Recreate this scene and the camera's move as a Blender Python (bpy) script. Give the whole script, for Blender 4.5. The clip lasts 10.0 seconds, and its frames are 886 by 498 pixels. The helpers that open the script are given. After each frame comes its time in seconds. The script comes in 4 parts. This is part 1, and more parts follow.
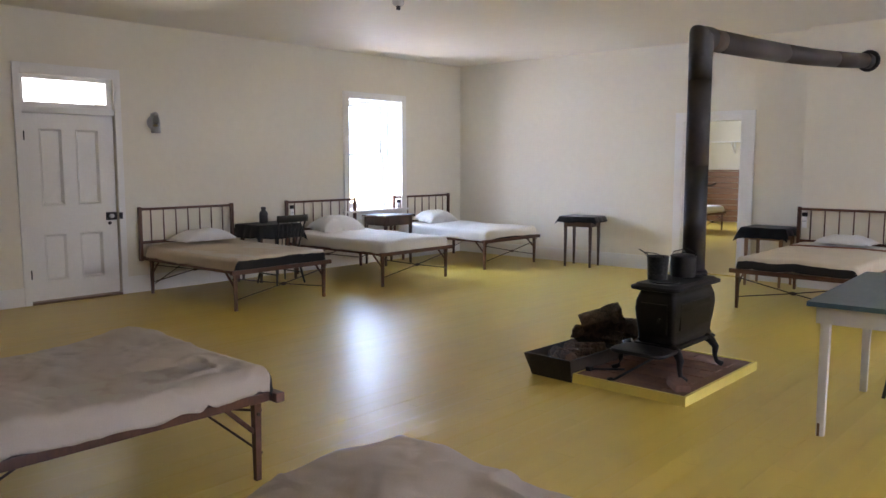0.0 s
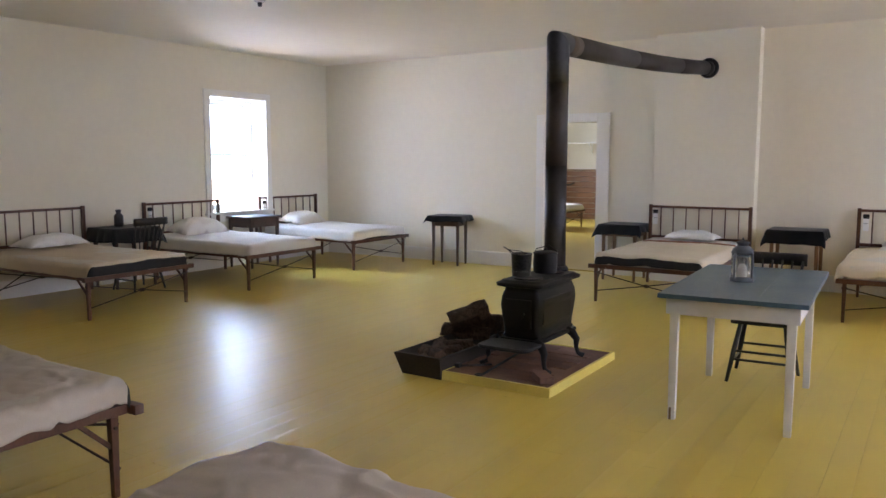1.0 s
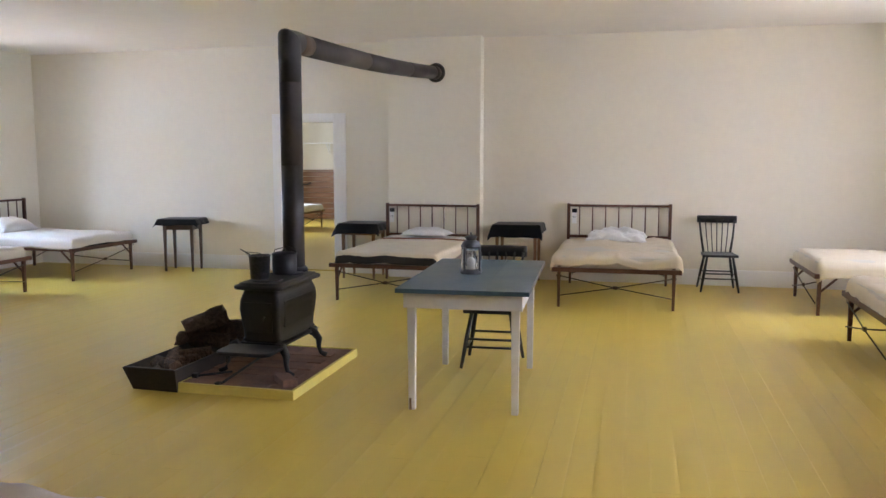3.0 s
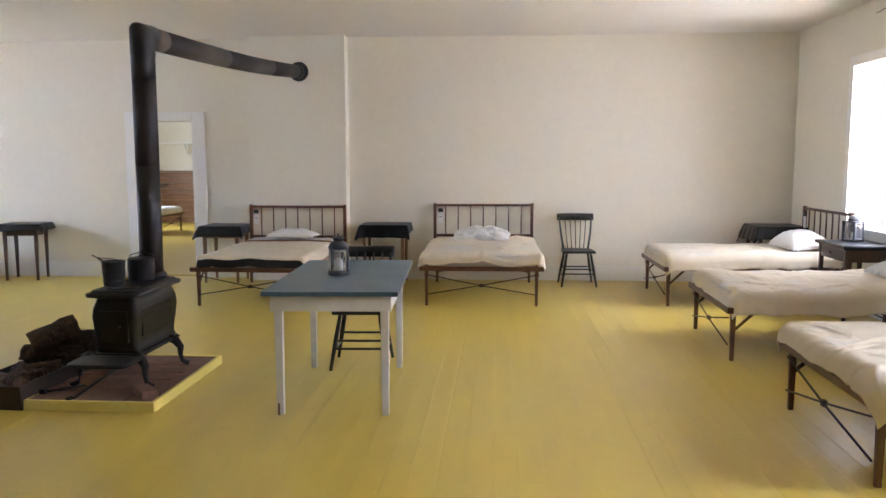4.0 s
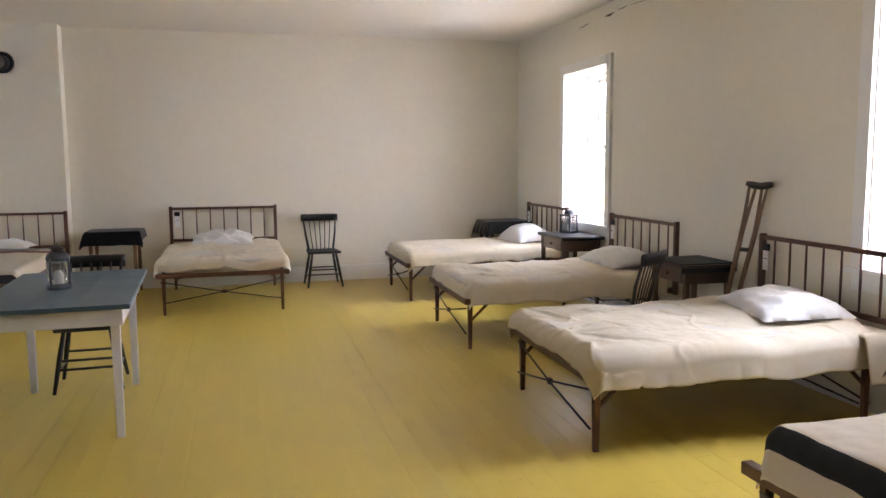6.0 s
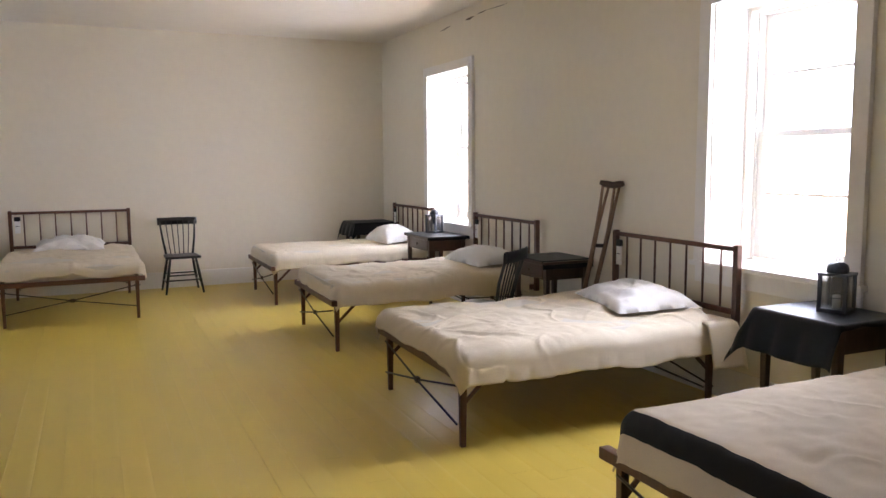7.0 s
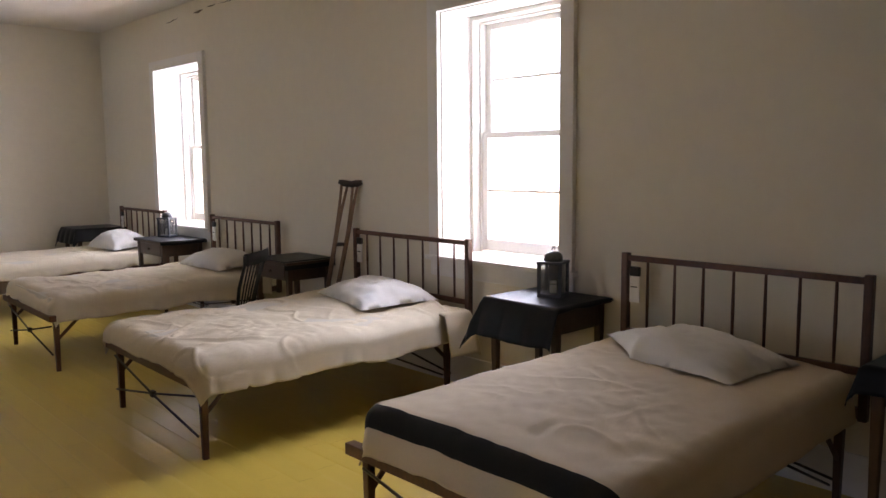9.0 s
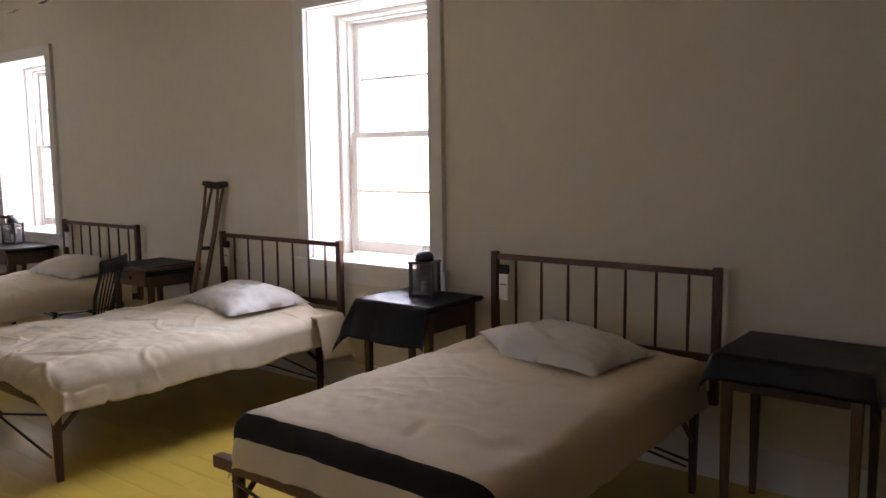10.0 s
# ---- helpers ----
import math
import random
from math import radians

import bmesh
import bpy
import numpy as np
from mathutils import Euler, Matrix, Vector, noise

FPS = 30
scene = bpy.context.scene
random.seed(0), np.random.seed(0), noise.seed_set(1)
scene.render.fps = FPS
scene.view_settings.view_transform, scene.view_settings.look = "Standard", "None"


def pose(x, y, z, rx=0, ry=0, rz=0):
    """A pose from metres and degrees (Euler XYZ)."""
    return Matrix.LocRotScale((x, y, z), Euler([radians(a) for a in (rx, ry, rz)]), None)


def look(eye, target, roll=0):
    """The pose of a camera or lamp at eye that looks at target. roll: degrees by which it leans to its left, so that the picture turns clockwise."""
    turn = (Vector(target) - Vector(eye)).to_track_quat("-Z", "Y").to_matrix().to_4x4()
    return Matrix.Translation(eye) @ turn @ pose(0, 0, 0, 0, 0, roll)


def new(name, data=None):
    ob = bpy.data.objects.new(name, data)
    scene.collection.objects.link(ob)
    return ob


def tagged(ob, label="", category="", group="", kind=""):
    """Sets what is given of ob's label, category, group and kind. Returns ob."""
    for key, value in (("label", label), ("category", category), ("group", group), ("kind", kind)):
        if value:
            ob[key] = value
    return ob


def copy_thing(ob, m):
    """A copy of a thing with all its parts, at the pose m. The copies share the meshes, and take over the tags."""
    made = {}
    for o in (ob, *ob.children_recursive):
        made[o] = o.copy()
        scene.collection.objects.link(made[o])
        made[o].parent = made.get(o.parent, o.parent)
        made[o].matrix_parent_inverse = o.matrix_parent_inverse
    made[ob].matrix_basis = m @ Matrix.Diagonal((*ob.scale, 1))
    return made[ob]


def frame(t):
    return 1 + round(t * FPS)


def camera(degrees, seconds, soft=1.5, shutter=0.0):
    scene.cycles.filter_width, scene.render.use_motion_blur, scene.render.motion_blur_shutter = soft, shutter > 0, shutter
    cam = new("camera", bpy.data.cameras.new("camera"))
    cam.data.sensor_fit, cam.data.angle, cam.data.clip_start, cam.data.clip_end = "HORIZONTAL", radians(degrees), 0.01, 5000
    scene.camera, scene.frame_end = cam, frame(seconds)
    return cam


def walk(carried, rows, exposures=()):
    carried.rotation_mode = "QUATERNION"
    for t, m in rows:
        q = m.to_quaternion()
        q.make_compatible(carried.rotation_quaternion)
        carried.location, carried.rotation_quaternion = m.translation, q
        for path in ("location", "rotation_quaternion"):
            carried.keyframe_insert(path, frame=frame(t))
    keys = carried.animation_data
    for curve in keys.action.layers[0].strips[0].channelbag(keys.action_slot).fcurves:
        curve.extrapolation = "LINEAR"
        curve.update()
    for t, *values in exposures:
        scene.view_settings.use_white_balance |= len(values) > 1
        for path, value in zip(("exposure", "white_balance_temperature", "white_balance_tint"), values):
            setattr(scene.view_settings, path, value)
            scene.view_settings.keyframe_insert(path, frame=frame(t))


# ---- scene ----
cam = camera(58.9, 10.0)
PATH = [
    (0, (0.069, -0.227, 1.546), (-1.262, 1.249, 1.324), -0.0),
    (0.5, (0.071, -0.23, 1.545), (-1.136, 1.35, 1.323), 0.0),
    (1, (0.082, -0.223, 1.548), (-0.986, 1.453, 1.326), -0.0),
    (1.5, (0.091, -0.21, 1.539), (-0.842, 1.545, 1.318), -0.1),
    (2, (0.085, -0.206, 1.532), (-0.693, 1.623, 1.312), -0.0),
    (3.5, (0.102, -0.198, 1.544), (-0.208, 1.765, 1.323), -0.1),
    (4, (0.097, -0.199, 1.539), (-0.043, 1.784, 1.319), -0.1),
    (4.5, (0.106, -0.197, 1.54), (0.116, 1.791, 1.32), -0.1),
    (5, (0.111, -0.19, 1.542), (0.293, 1.79, 1.322), -0.2),
    (6.5, (0.127, -0.19, 1.541), (0.777, 1.688, 1.32), -0.4),
    (7, (0.138, -0.185, 1.528), (0.949, 1.631, 1.309), -0.4),
    (7.5, (0.142, -0.182, 1.528), (1.088, 1.566, 1.308), -0.4),
    (8, (0.149, -0.182, 1.527), (1.239, 1.48, 1.305), -0.5),
    (8.5, (0.153, -0.187, 1.524), (1.372, 1.383, 1.303), -0.5),
    (9, (0.158, -0.192, 1.524), (1.506, 1.269, 1.3), -0.5),
    (9.5, (0.17, -0.192, 1.526), (1.629, 1.157, 1.299), -0.6),
    (10, (0.179, -0.19, 1.527), (1.744, 1.034, 1.3), -0.6),
]
EXPOSURES = [(0.0, -0.02, 7100, 25), (4.2, 0.22, 7100, 23), (5.2, -0.01, 7250, 24), (6.5, -0.20, 7350, 25), (8.0, -0.54, 7550, 27), (10.0, -1.05, 7750, 29)]
LIGHT_W, LIGHT_E = 120.0, 112.0   # watts a square metre of sky
walk(cam, [(t, look(eye, target, roll)) for t, eye, target, roll in PATH], exposures=EXPOSURES)

# ---- world, sun and the sky's light in the windows ----
world = bpy.data.worlds.new("sky")
scene.world = world
world.use_nodes = True
wn = world.node_tree.nodes
sky = wn.new("ShaderNodeTexSky")
sky.sky_type, sky.sun_disc = "NISHITA", False
sky.sun_elevation, sky.sun_rotation = radians(58), radians(180)
world.node_tree.links.new(sky.outputs[0], wn["Background"].inputs[0])
wn["Background"].inputs[1].default_value = 0.15

sun = new("sun", bpy.data.lights.new("sun", "SUN"))
sun.data.energy, sun.data.angle, sun.data.color = 3.0, radians(0.5), (1.0, 0.95, 0.87)
sun.matrix_world = look((0, -20, 32), (0, 0, 0))

# room, metres
WX, EX, NY, SY, CZ = -8.805, 3.82, 10.055, -0.30, 3.14
WALL = 0.5


def sky_lamp(name, at, target, w, h, watts, colour=(0.86, 0.92, 1.0)):
    lamp = new(name, bpy.data.lights.new(name, "AREA"))
    lamp.data.shape, lamp.data.size, lamp.data.size_y = "RECTANGLE", w, h
    lamp.data.energy, lamp.data.color = watts, colour
    lamp.matrix_world = look(at, target)
    return lamp


COOL_W, COOL_E, WARM = (0.38, 0.63, 1.0), (0.58, 0.75, 1.0), (1.0, 0.86, 0.68)
for name, x, inward, y, wide, strength, cool in (("west", WX - 0.98, 9.0, 7.75, 4.2, LIGHT_W, COOL_W), ("east_far", EX + 0.98, -9.0, 8.05, 5.7, LIGHT_E, COOL_E), ("east_near", EX + 0.98, -9.0, 3.65, 2.5, LIGHT_E * 0.95, COOL_E)):
    # blue sky above the horizon, sunlit ground below it
    sky_lamp("sky_light_" + name, (x, y, 2.80), (x + inward, y, 2.80), wide, 3.0, strength * wide * 3.0, cool)
    sky_lamp("ground_light_" + name, (x, y, 0.475), (x + inward, y, 0.475), wide, 1.65, strength * 0.34 * wide * 1.65, WARM)
sky_lamp("sky_light_transom", (WX - 0.60, 3.60, 2.3), (0, 3.60, 2.3), 1.6, 0.7, 50.0, (0.80, 0.91, 1.0))
# added lamp at an unseen opening, brightens the cot in the next room
sky_lamp("sky_light_next_room", (-9.75, 16.5, 1.8), (-7.3, 16.5, 0.3), 1.2, 1.4, 320.0, (0.58, 0.78, 1.0))


# ---- materials ----
def material(name, colour, rough=0.6, metal=0.0, vary=0.15, grain=40.0, stain=3.0, bump=0.15, depth=0.004, stretch=(1, 1, 1), coat=0.0, rnd=0.0, tint=None, rvar=0.08, spec=0.5):
    m = bpy.data.materials.new(name)
    m.use_nodes = True
    nt = m.node_tree
    n, link = nt.nodes, nt.links.new
    b = n["Principled BSDF"]
    tc = n.new("ShaderNodeTexCoord")
    mp = n.new("ShaderNodeMapping")
    mp.inputs["Scale"].default_value = stretch
    link(tc.outputs["Object"], mp.inputs[0])
    fine, broad = n.new("ShaderNodeTexNoise"), n.new("ShaderNodeTexNoise")
    for t, s, d in ((fine, grain, 6), (broad, stain, 4)):
        t.inputs["Scale"].default_value, t.inputs["Detail"].default_value = s, d
        link(mp.outputs[0], t.inputs["Vector"])
    mix = n.new("ShaderNodeMath")
    mix.operation = "ADD"
    link(fine.outputs["Fac"], mix.inputs[0])
    link(broad.outputs["Fac"], mix.inputs[1])
    half = n.new("ShaderNodeMapRange")
    half.inputs["From Min"].default_value, half.inputs["From Max"].default_value = 0.5, 1.5
    link(mix.outputs[0], half.inputs["Value"])
    ramp = n.new("ShaderNodeMix")
    ramp.data_type = "RGBA"
    dark = tint or tuple(c * (1 - 2 * vary) for c in colour)
    ramp.inputs["A"].default_value = (*dark, 1)
    ramp.inputs["B"].default_value = (*[min(1, c * (1 + vary)) for c in colour], 1)
    link(half.outputs[0], ramp.inputs["Factor"])
    out = ramp.outputs["Result"]
    if rnd:
        info = n.new("ShaderNodeObjectInfo")
        hsv = n.new("ShaderNodeHueSaturation")
        mr = n.new("ShaderNodeMapRange")
        mr.inputs["To Min"].default_value, mr.inputs["To Max"].default_value = 1 - rnd, 1 + rnd
        link(info.outputs["Random"], mr.inputs["Value"])
        link(mr.outputs[0], hsv.inputs["Value"])
        link(out, hsv.inputs["Color"])
        out = hsv.outputs[0]
    link(out, b.inputs["Base Color"])
    rr = n.new("ShaderNodeMapRange")
    rr.inputs["To Min"].default_value, rr.inputs["To Max"].default_value = max(0.02, rough - rvar), min(1, rough + rvar)
    link(half.outputs[0], rr.inputs["Value"])
    link(rr.outputs[0], b.inputs["Roughness"])
    b.inputs["Metallic"].default_value = metal
    b.inputs["Specular IOR Level"].default_value = spec
    b.inputs["Coat Weight"].default_value = coat
    b.inputs["Coat Roughness"].default_value = 0.12
    if bump:
        bp = n.new("ShaderNodeBump")
        bp.inputs["Strength"].default_value, bp.inputs["Distance"].default_value = bump, depth * 1.4
        link(mix.outputs[0], bp.inputs["Height"])
        link(bp.outputs[0], b.inputs["Normal"])
    return m


M_WALL = material("limewashed_plaster", (0.80, 0.737, 0.61), 0.85, vary=0.025, grain=12, stain=0.8, bump=0.22, depth=0.01)
M_CEIL = material("ceiling_plaster", (0.77, 0.72, 0.64), 0.62, vary=0.03, grain=5, stain=0.6, bump=0.3, depth=0.012)
# dark colour for the unseen south wall, added to dim the bounce light
M_SOUTH = material("bounce_dimming_brown", (0.34, 0.27, 0.20), 0.9, vary=0.05, grain=12, stain=0.8, bump=0.22, depth=0.01)
M_TRIM = material("white_gloss_paint", (0.84, 0.81, 0.76), 0.42, vary=0.03, grain=30, stain=2, bump=0.1)
M_FLOOR = material("yellow_floor_paint", (0.635, 0.443, 0.083), 0.325, vary=0.05, grain=7, stain=1.1, bump=0.12, depth=0.004, stretch=(1.0, 0.4, 1), rnd=0.02, rvar=0.02, coat=0.05, spec=0.44)
M_FLOOR.node_tree.nodes["Principled BSDF"].inputs["Coat Roughness"].default_value = 0.24
M_JOINT = material("floor_joint_dirt", (0.36, 0.23, 0.055), 0.8)
M_WOOD = material("red_brown_cot_wood", (0.118, 0.043, 0.022), 0.38, vary=0.3, grain=60, stain=6, bump=0.15, stretch=(1, 1, 0.3), coat=0.15, rnd=0.1)
M_IRON = material("brown_iron_rod", (0.065, 0.036, 0.026), 0.5, metal=0.3, vary=0.2)
M_TABLEWOOD = material("worn_brown_table_wood", (0.075, 0.038, 0.022), 0.4, vary=0.3, grain=50, stain=5, stretch=(1, 1, 0.25))
M_CRUTCH = material("worn_crutch_wood", (0.20, 0.11, 0.06), 0.5, vary=0.25, grain=50, stain=6, stretch=(1, 1, 0.3))
M_PALEWOOD = material("bare_pine_leg", (0.23, 0.12, 0.06), 0.5, vary=0.2, grain=50, stain=5, stretch=(1, 1, 0.25))
M_CLOTH = material("black_oilcloth", (0.0035, 0.0042, 0.0065), 0.40, vary=0.2, grain=120, stain=6, bump=0.2, spec=0.24)
M_BLANKET = material("cream_wool_blanket", (0.67, 0.568, 0.425), 0.95, vary=0.06, grain=220, stain=4, bump=0.35, depth=0.003)
M_BLANKET_TAN = material("tan_wool_blanket", (0.60, 0.49, 0.355), 0.95, vary=0.07, grain=220, stain=4, bump=0.35, depth=0.003)
M_BLANKET_WARM = material("warm_cream_wool_blanket", (0.73, 0.605, 0.45), 0.95, vary=0.06, grain=220, stain=4, bump=0.35, depth=0.003)
M_BLANKET_PALE = material("pale_wool_blanket", (0.60, 0.51, 0.43), 0.95, vary=0.06, grain=200, stain=4, bump=0.4, depth=0.003)
# the blue in this oilcloth's colour stands in for the window's reflection
M_DARKTOP = material("blue_reflection_oilcloth", (0.028, 0.055, 0.080), 0.33, vary=0.2, grain=60, stain=5, bump=0.1, rvar=0.03)
# cream wool made paler and cooler, imitating west window light on two cots
M_BLANKET_LIT = material("window_lit_wool_blanket", (0.70, 0.65, 0.59), 0.95, vary=0.05, grain=220, stain=4, bump=0.35, depth=0.003)
M_BORDER = material("brown_sheet_border", (0.24, 0.095, 0.05), 0.9, vary=0.1, grain=200)
M_SHEET = material("white_cotton", (0.76, 0.73, 0.69), 0.9, vary=0.03, grain=300, stain=5, bump=0.2, depth=0.002)
M_STRIPE = material("black_blanket_stripe", (0.018, 0.017, 0.018), 0.95, vary=0.2, grain=220, bump=0.3)
M_MATTRESS = material("mattress_ticking", (0.60, 0.54, 0.45), 0.9, vary=0.05, grain=150)
M_BLACKPAINT = material("black_chair_paint", (0.020, 0.018, 0.017), 0.38, vary=0.3, grain=60, stain=8)
M_CAST = material("black_cast_iron", (0.018, 0.017, 0.018), 0.5, metal=0.1, vary=0.3, grain=90, stain=7, bump=0.3, spec=0.35)
M_PIPE = material("stove_pipe_sheet_iron", (0.024, 0.020, 0.020), 0.5, metal=0.2, vary=0.35, grain=30, stain=4, bump=0.15)
M_PIPE_RUST = material("rusty_pipe_iron", (0.036, 0.025, 0.022), 0.6, metal=0.1, vary=0.35, grain=30, stain=4, bump=0.15)
M_PIPE_BURNT = material("heat_burnt_pipe_iron", (0.10, 0.065, 0.042), 0.65, metal=0.1, vary=0.35, grain=30, stain=6, bump=0.15)
M_BRICKRED = material("brick_hearth", (0.23, 0.115, 0.078), 0.85, vary=0.25, grain=50, stain=5, bump=0.4, rnd=0.15)
M_YELLOWEDGE = material("yellow_painted_board", (0.80, 0.64, 0.17), 0.4, vary=0.06)
M_BARK = material("rough_bark", (0.15, 0.092, 0.06), 0.95, vary=0.5, grain=30, stain=9, bump=1.0, depth=0.03, stretch=(3, 3, 0.6))
M_SPLIT = material("split_firewood", (0.20, 0.115, 0.07), 0.85, vary=0.3, grain=60, stain=8, bump=0.6, depth=0.008, stretch=(3, 3, 0.4))
M_BOX = material("dark_wooden_box", (0.045, 0.030, 0.024), 0.6, vary=0.3, grain=50, stain=6)
M_TIN = material("tarnished_tin", (0.10, 0.10, 0.105), 0.38, metal=0.8, vary=0.3, grain=60, stain=9)
M_BLUETOP = material("blue_grey_table_paint", (0.066, 0.125, 0.168), 0.36, vary=0.12, grain=40, stain=4, bump=0.15)
M_TABLEWHITE = material("chipped_white_paint", (0.72, 0.69, 0.66), 0.5, vary=0.05, grain=20, stain=6)
M_CARD = material("white_card", (0.86, 0.85, 0.83), 0.8, vary=0.03)
M_PANEL = material("varnished_panelling", (0.24, 0.105, 0.04), 0.45, vary=0.25, grain=40, stain=5, stretch=(0.3, 1, 1))
M_GROUND = material("dry_ground", (0.42, 0.37, 0.29), 0.95, vary=0.2, grain=3, stain=0.3)
M_WAX = material("candle_wax", (0.8, 0.77, 0.68), 0.5, vary=0.03)
M_BRASS = material("dull_brass", (0.35, 0.27, 0.15), 0.4, metal=0.9)
M_PORCELAIN = material("white_porcelain", (0.8, 0.8, 0.78), 0.15, vary=0.02, bump=0)
M_CRACK = material("crack_shadow_plaster", (0.16, 0.12, 0.085), 0.95)


def glass(name, tint=(1, 1, 1), rough=0.02):
    m = bpy.data.materials.new(name)
    m.use_nodes = True
    b = m.node_tree.nodes["Principled BSDF"]
    b.inputs["Base Color"].default_value = (*tint, 1)
    b.inputs["Roughness"].default_value = rough
    b.inputs["Transmission Weight"].default_value = 1.0
    b.inputs["IOR"].default_value = 1.05
    return m


M_GLASS = glass("window_glass")
M_LANTERN_GLASS = glass("dusty_lantern_glass", (0.72, 0.72, 0.71), 0.10)
M_LANTERN_GLASS.node_tree.nodes["Principled BSDF"].inputs["IOR"].default_value = 1.4
M_LANTERN_GLASS.node_tree.nodes["Principled BSDF"].inputs["Transmission Weight"].default_value = 0.93
M_BRIGHTTIN = material("dull_bright_tin", (0.38, 0.36, 0.34), 0.34, metal=0.75, vary=0.2, grain=40, stain=9, rvar=0.04)
M_LANTERN = material("dark_tin_plate", (0.085, 0.09, 0.10), 0.42, metal=0.5, vary=0.3, grain=60, stain=9)


# ---- mesh helpers ----
def bm_box(bm, lo, hi, bevel=0.0, taper=None):
    """An upright box from corner to corner; taper scales its lower end."""
    v = []
    cx, cy = (lo[0] + hi[0]) / 2, (lo[1] + hi[1]) / 2
    for z in (lo[2], hi[2]):
        k = taper if (taper and z == lo[2]) else 1.0
        for x, y in ((lo[0], lo[1]), (hi[0], lo[1]), (hi[0], hi[1]), (lo[0], hi[1])):
            v.append(bm.verts.new((cx + (x - cx) * k, cy + (y - cy) * k, z)))
    fs = [bm.faces.new([v[i] for i in q]) for q in ((3, 2, 1, 0), (4, 5, 6, 7), (0, 1, 5, 4), (1, 2, 6, 5), (2, 3, 7, 6), (3, 0, 4, 7))]
    if bevel:
        edges = list({e for f in fs for e in f.edges})
        bmesh.ops.bevel(bm, geom=edges, offset=bevel, segments=2, profile=0.6, affect="EDGES")
    return bm


def box(lo, hi, bevel=0.0, taper=None):
    return bm_box(bmesh.new(), lo, hi, bevel, taper)


def tube(path, radii, sides=10, bm=None, squash=1.0):
    """A round bar through the points of path, with its ends closed."""
    bm = bm or bmesh.new()
    path = [Vector(p) for p in path]
    rings = []
    up = Vector((0.31, 0.17, 0.93))
    for i, p in enumerate(path):
        d = (path[min(i + 1, len(path) - 1)] - path[max(i - 1, 0)]).normalized()
        a = d.cross(up).normalized() if abs(d.dot(up)) < 0.995 else d.cross(Vector((1, 0, 0))).normalized()
        b = d.cross(a)
        r = radii[i] if hasattr(radii, "__len__") else radii
        rings.append([bm.verts.new(p + r * (math.cos(t) * a + squash * math.sin(t) * b)) for t in (2 * math.pi * k / sides for k in range(sides))])
    for q, s in zip(rings, rings[1:]):
        for k in range(sides):
            f = bm.faces.new((q[k], q[(k + 1) % sides], s[(k + 1) % sides], s[k]))
            f.smooth = True
    bm.faces.new(rings[0][::-1])
    bm.faces.new(rings[-1])
    return bm


def lathe(profile, sides=20, at=(0, 0, 0), bm=None):
    """Turned about the upright axis; profile is (radius, height) from below."""
    bm = bm or bmesh.new()
    rings = []
    for r, z in profile:
        rings.append([bm.verts.new((at[0] + r * math.cos(2 * math.pi * k / sides), at[1] + r * math.sin(2 * math.pi * k / sides), at[2] + z)) for k in range(sides)])
    for q, s in zip(rings, rings[1:]):
        for k in range(sides):
            f = bm.faces.new((q[k], q[(k + 1) % sides], s[(k + 1) % sides], s[k]))
            f.smooth = True
    bm.faces.new(rings[0][::-1])
    bm.faces.new(rings[-1])
    return bm


def beam(a, b, w, h, bevel=0.003):
    """A squared bar from a to b, w across and h in the upright direction."""
    a, b = Vector(a), Vector(b)
    d = (b - a).normalized()
    side = d.cross(Vector((0, 0, 1)))
    side = side.normalized() if side.length > 1e-4 else Vector((1, 0, 0))
    up = side.cross(d)
    bm = bmesh.new()
    v = [bm.verts.new(p + side * sx * w / 2 + up * sz * h / 2) for p in (a, b) for sx, sz in ((-1, -1), (1, -1), (1, 1), (-1, 1))]
    fs = [bm.faces.new([v[i] for i in q]) for q in ((0, 1, 2, 3), (7, 6, 5, 4), (0, 4, 5, 1), (1, 5, 6, 2), (2, 6, 7, 3), (3, 7, 4, 0))]
    bmesh.ops.recalc_face_normals(bm, faces=fs)
    if bevel:
        bmesh.ops.bevel(bm, geom=list(bm.edges), offset=bevel, segments=1, affect="EDGES")
    return bm


def mesh_of(name, bm, *mats):
    bmesh.ops.recalc_face_normals(bm, faces=list(bm.faces))
    me = bpy.data.meshes.new(name)
    bm.to_mesh(me)
    bm.free()
    for m in mats:
        me.materials.append(m)
    return me


def part(name, bm, mat, parent=None, label=""):
    ob = new(name, mesh_of(name, bm, *(mat if isinstance(mat, (tuple, list)) else (mat,))))
    ob.parent = parent
    if label:
        ob["label"] = label
    return ob


def thing(name, label, category, group="", kind="", at=None):
    ob = new(name)
    ob.empty_display_size = 0.1
    if at is not None:
        ob.matrix_basis = at
    return tagged(ob, label, category, group, kind)


def lone(name, bm, mat, label, category, group="", kind="", at=None):
    ob = part(name, bm, mat)
    if at is not None:
        ob.matrix_basis = at
    return tagged(ob, label, category, group, kind)


def structure(name, bm, mat, label, category):
    return lone(name, bm, mat, label, category, kind="structure")


def fold(s, half, r):
    """Where arc length s from the middle lies on a sheet bent over an edge at half with radius r: (along, drop)."""
    a, sign = abs(s), 1 if s >= 0 else -1
    flat = half - r
    if a <= flat:
        return s, 0.0
    t = (a - flat) / r
    if t < math.pi / 2:
        return sign * (flat + r * math.sin(t)), r * (1 - math.cos(t))
    return sign * half, r + (a - flat - r * math.pi / 2)


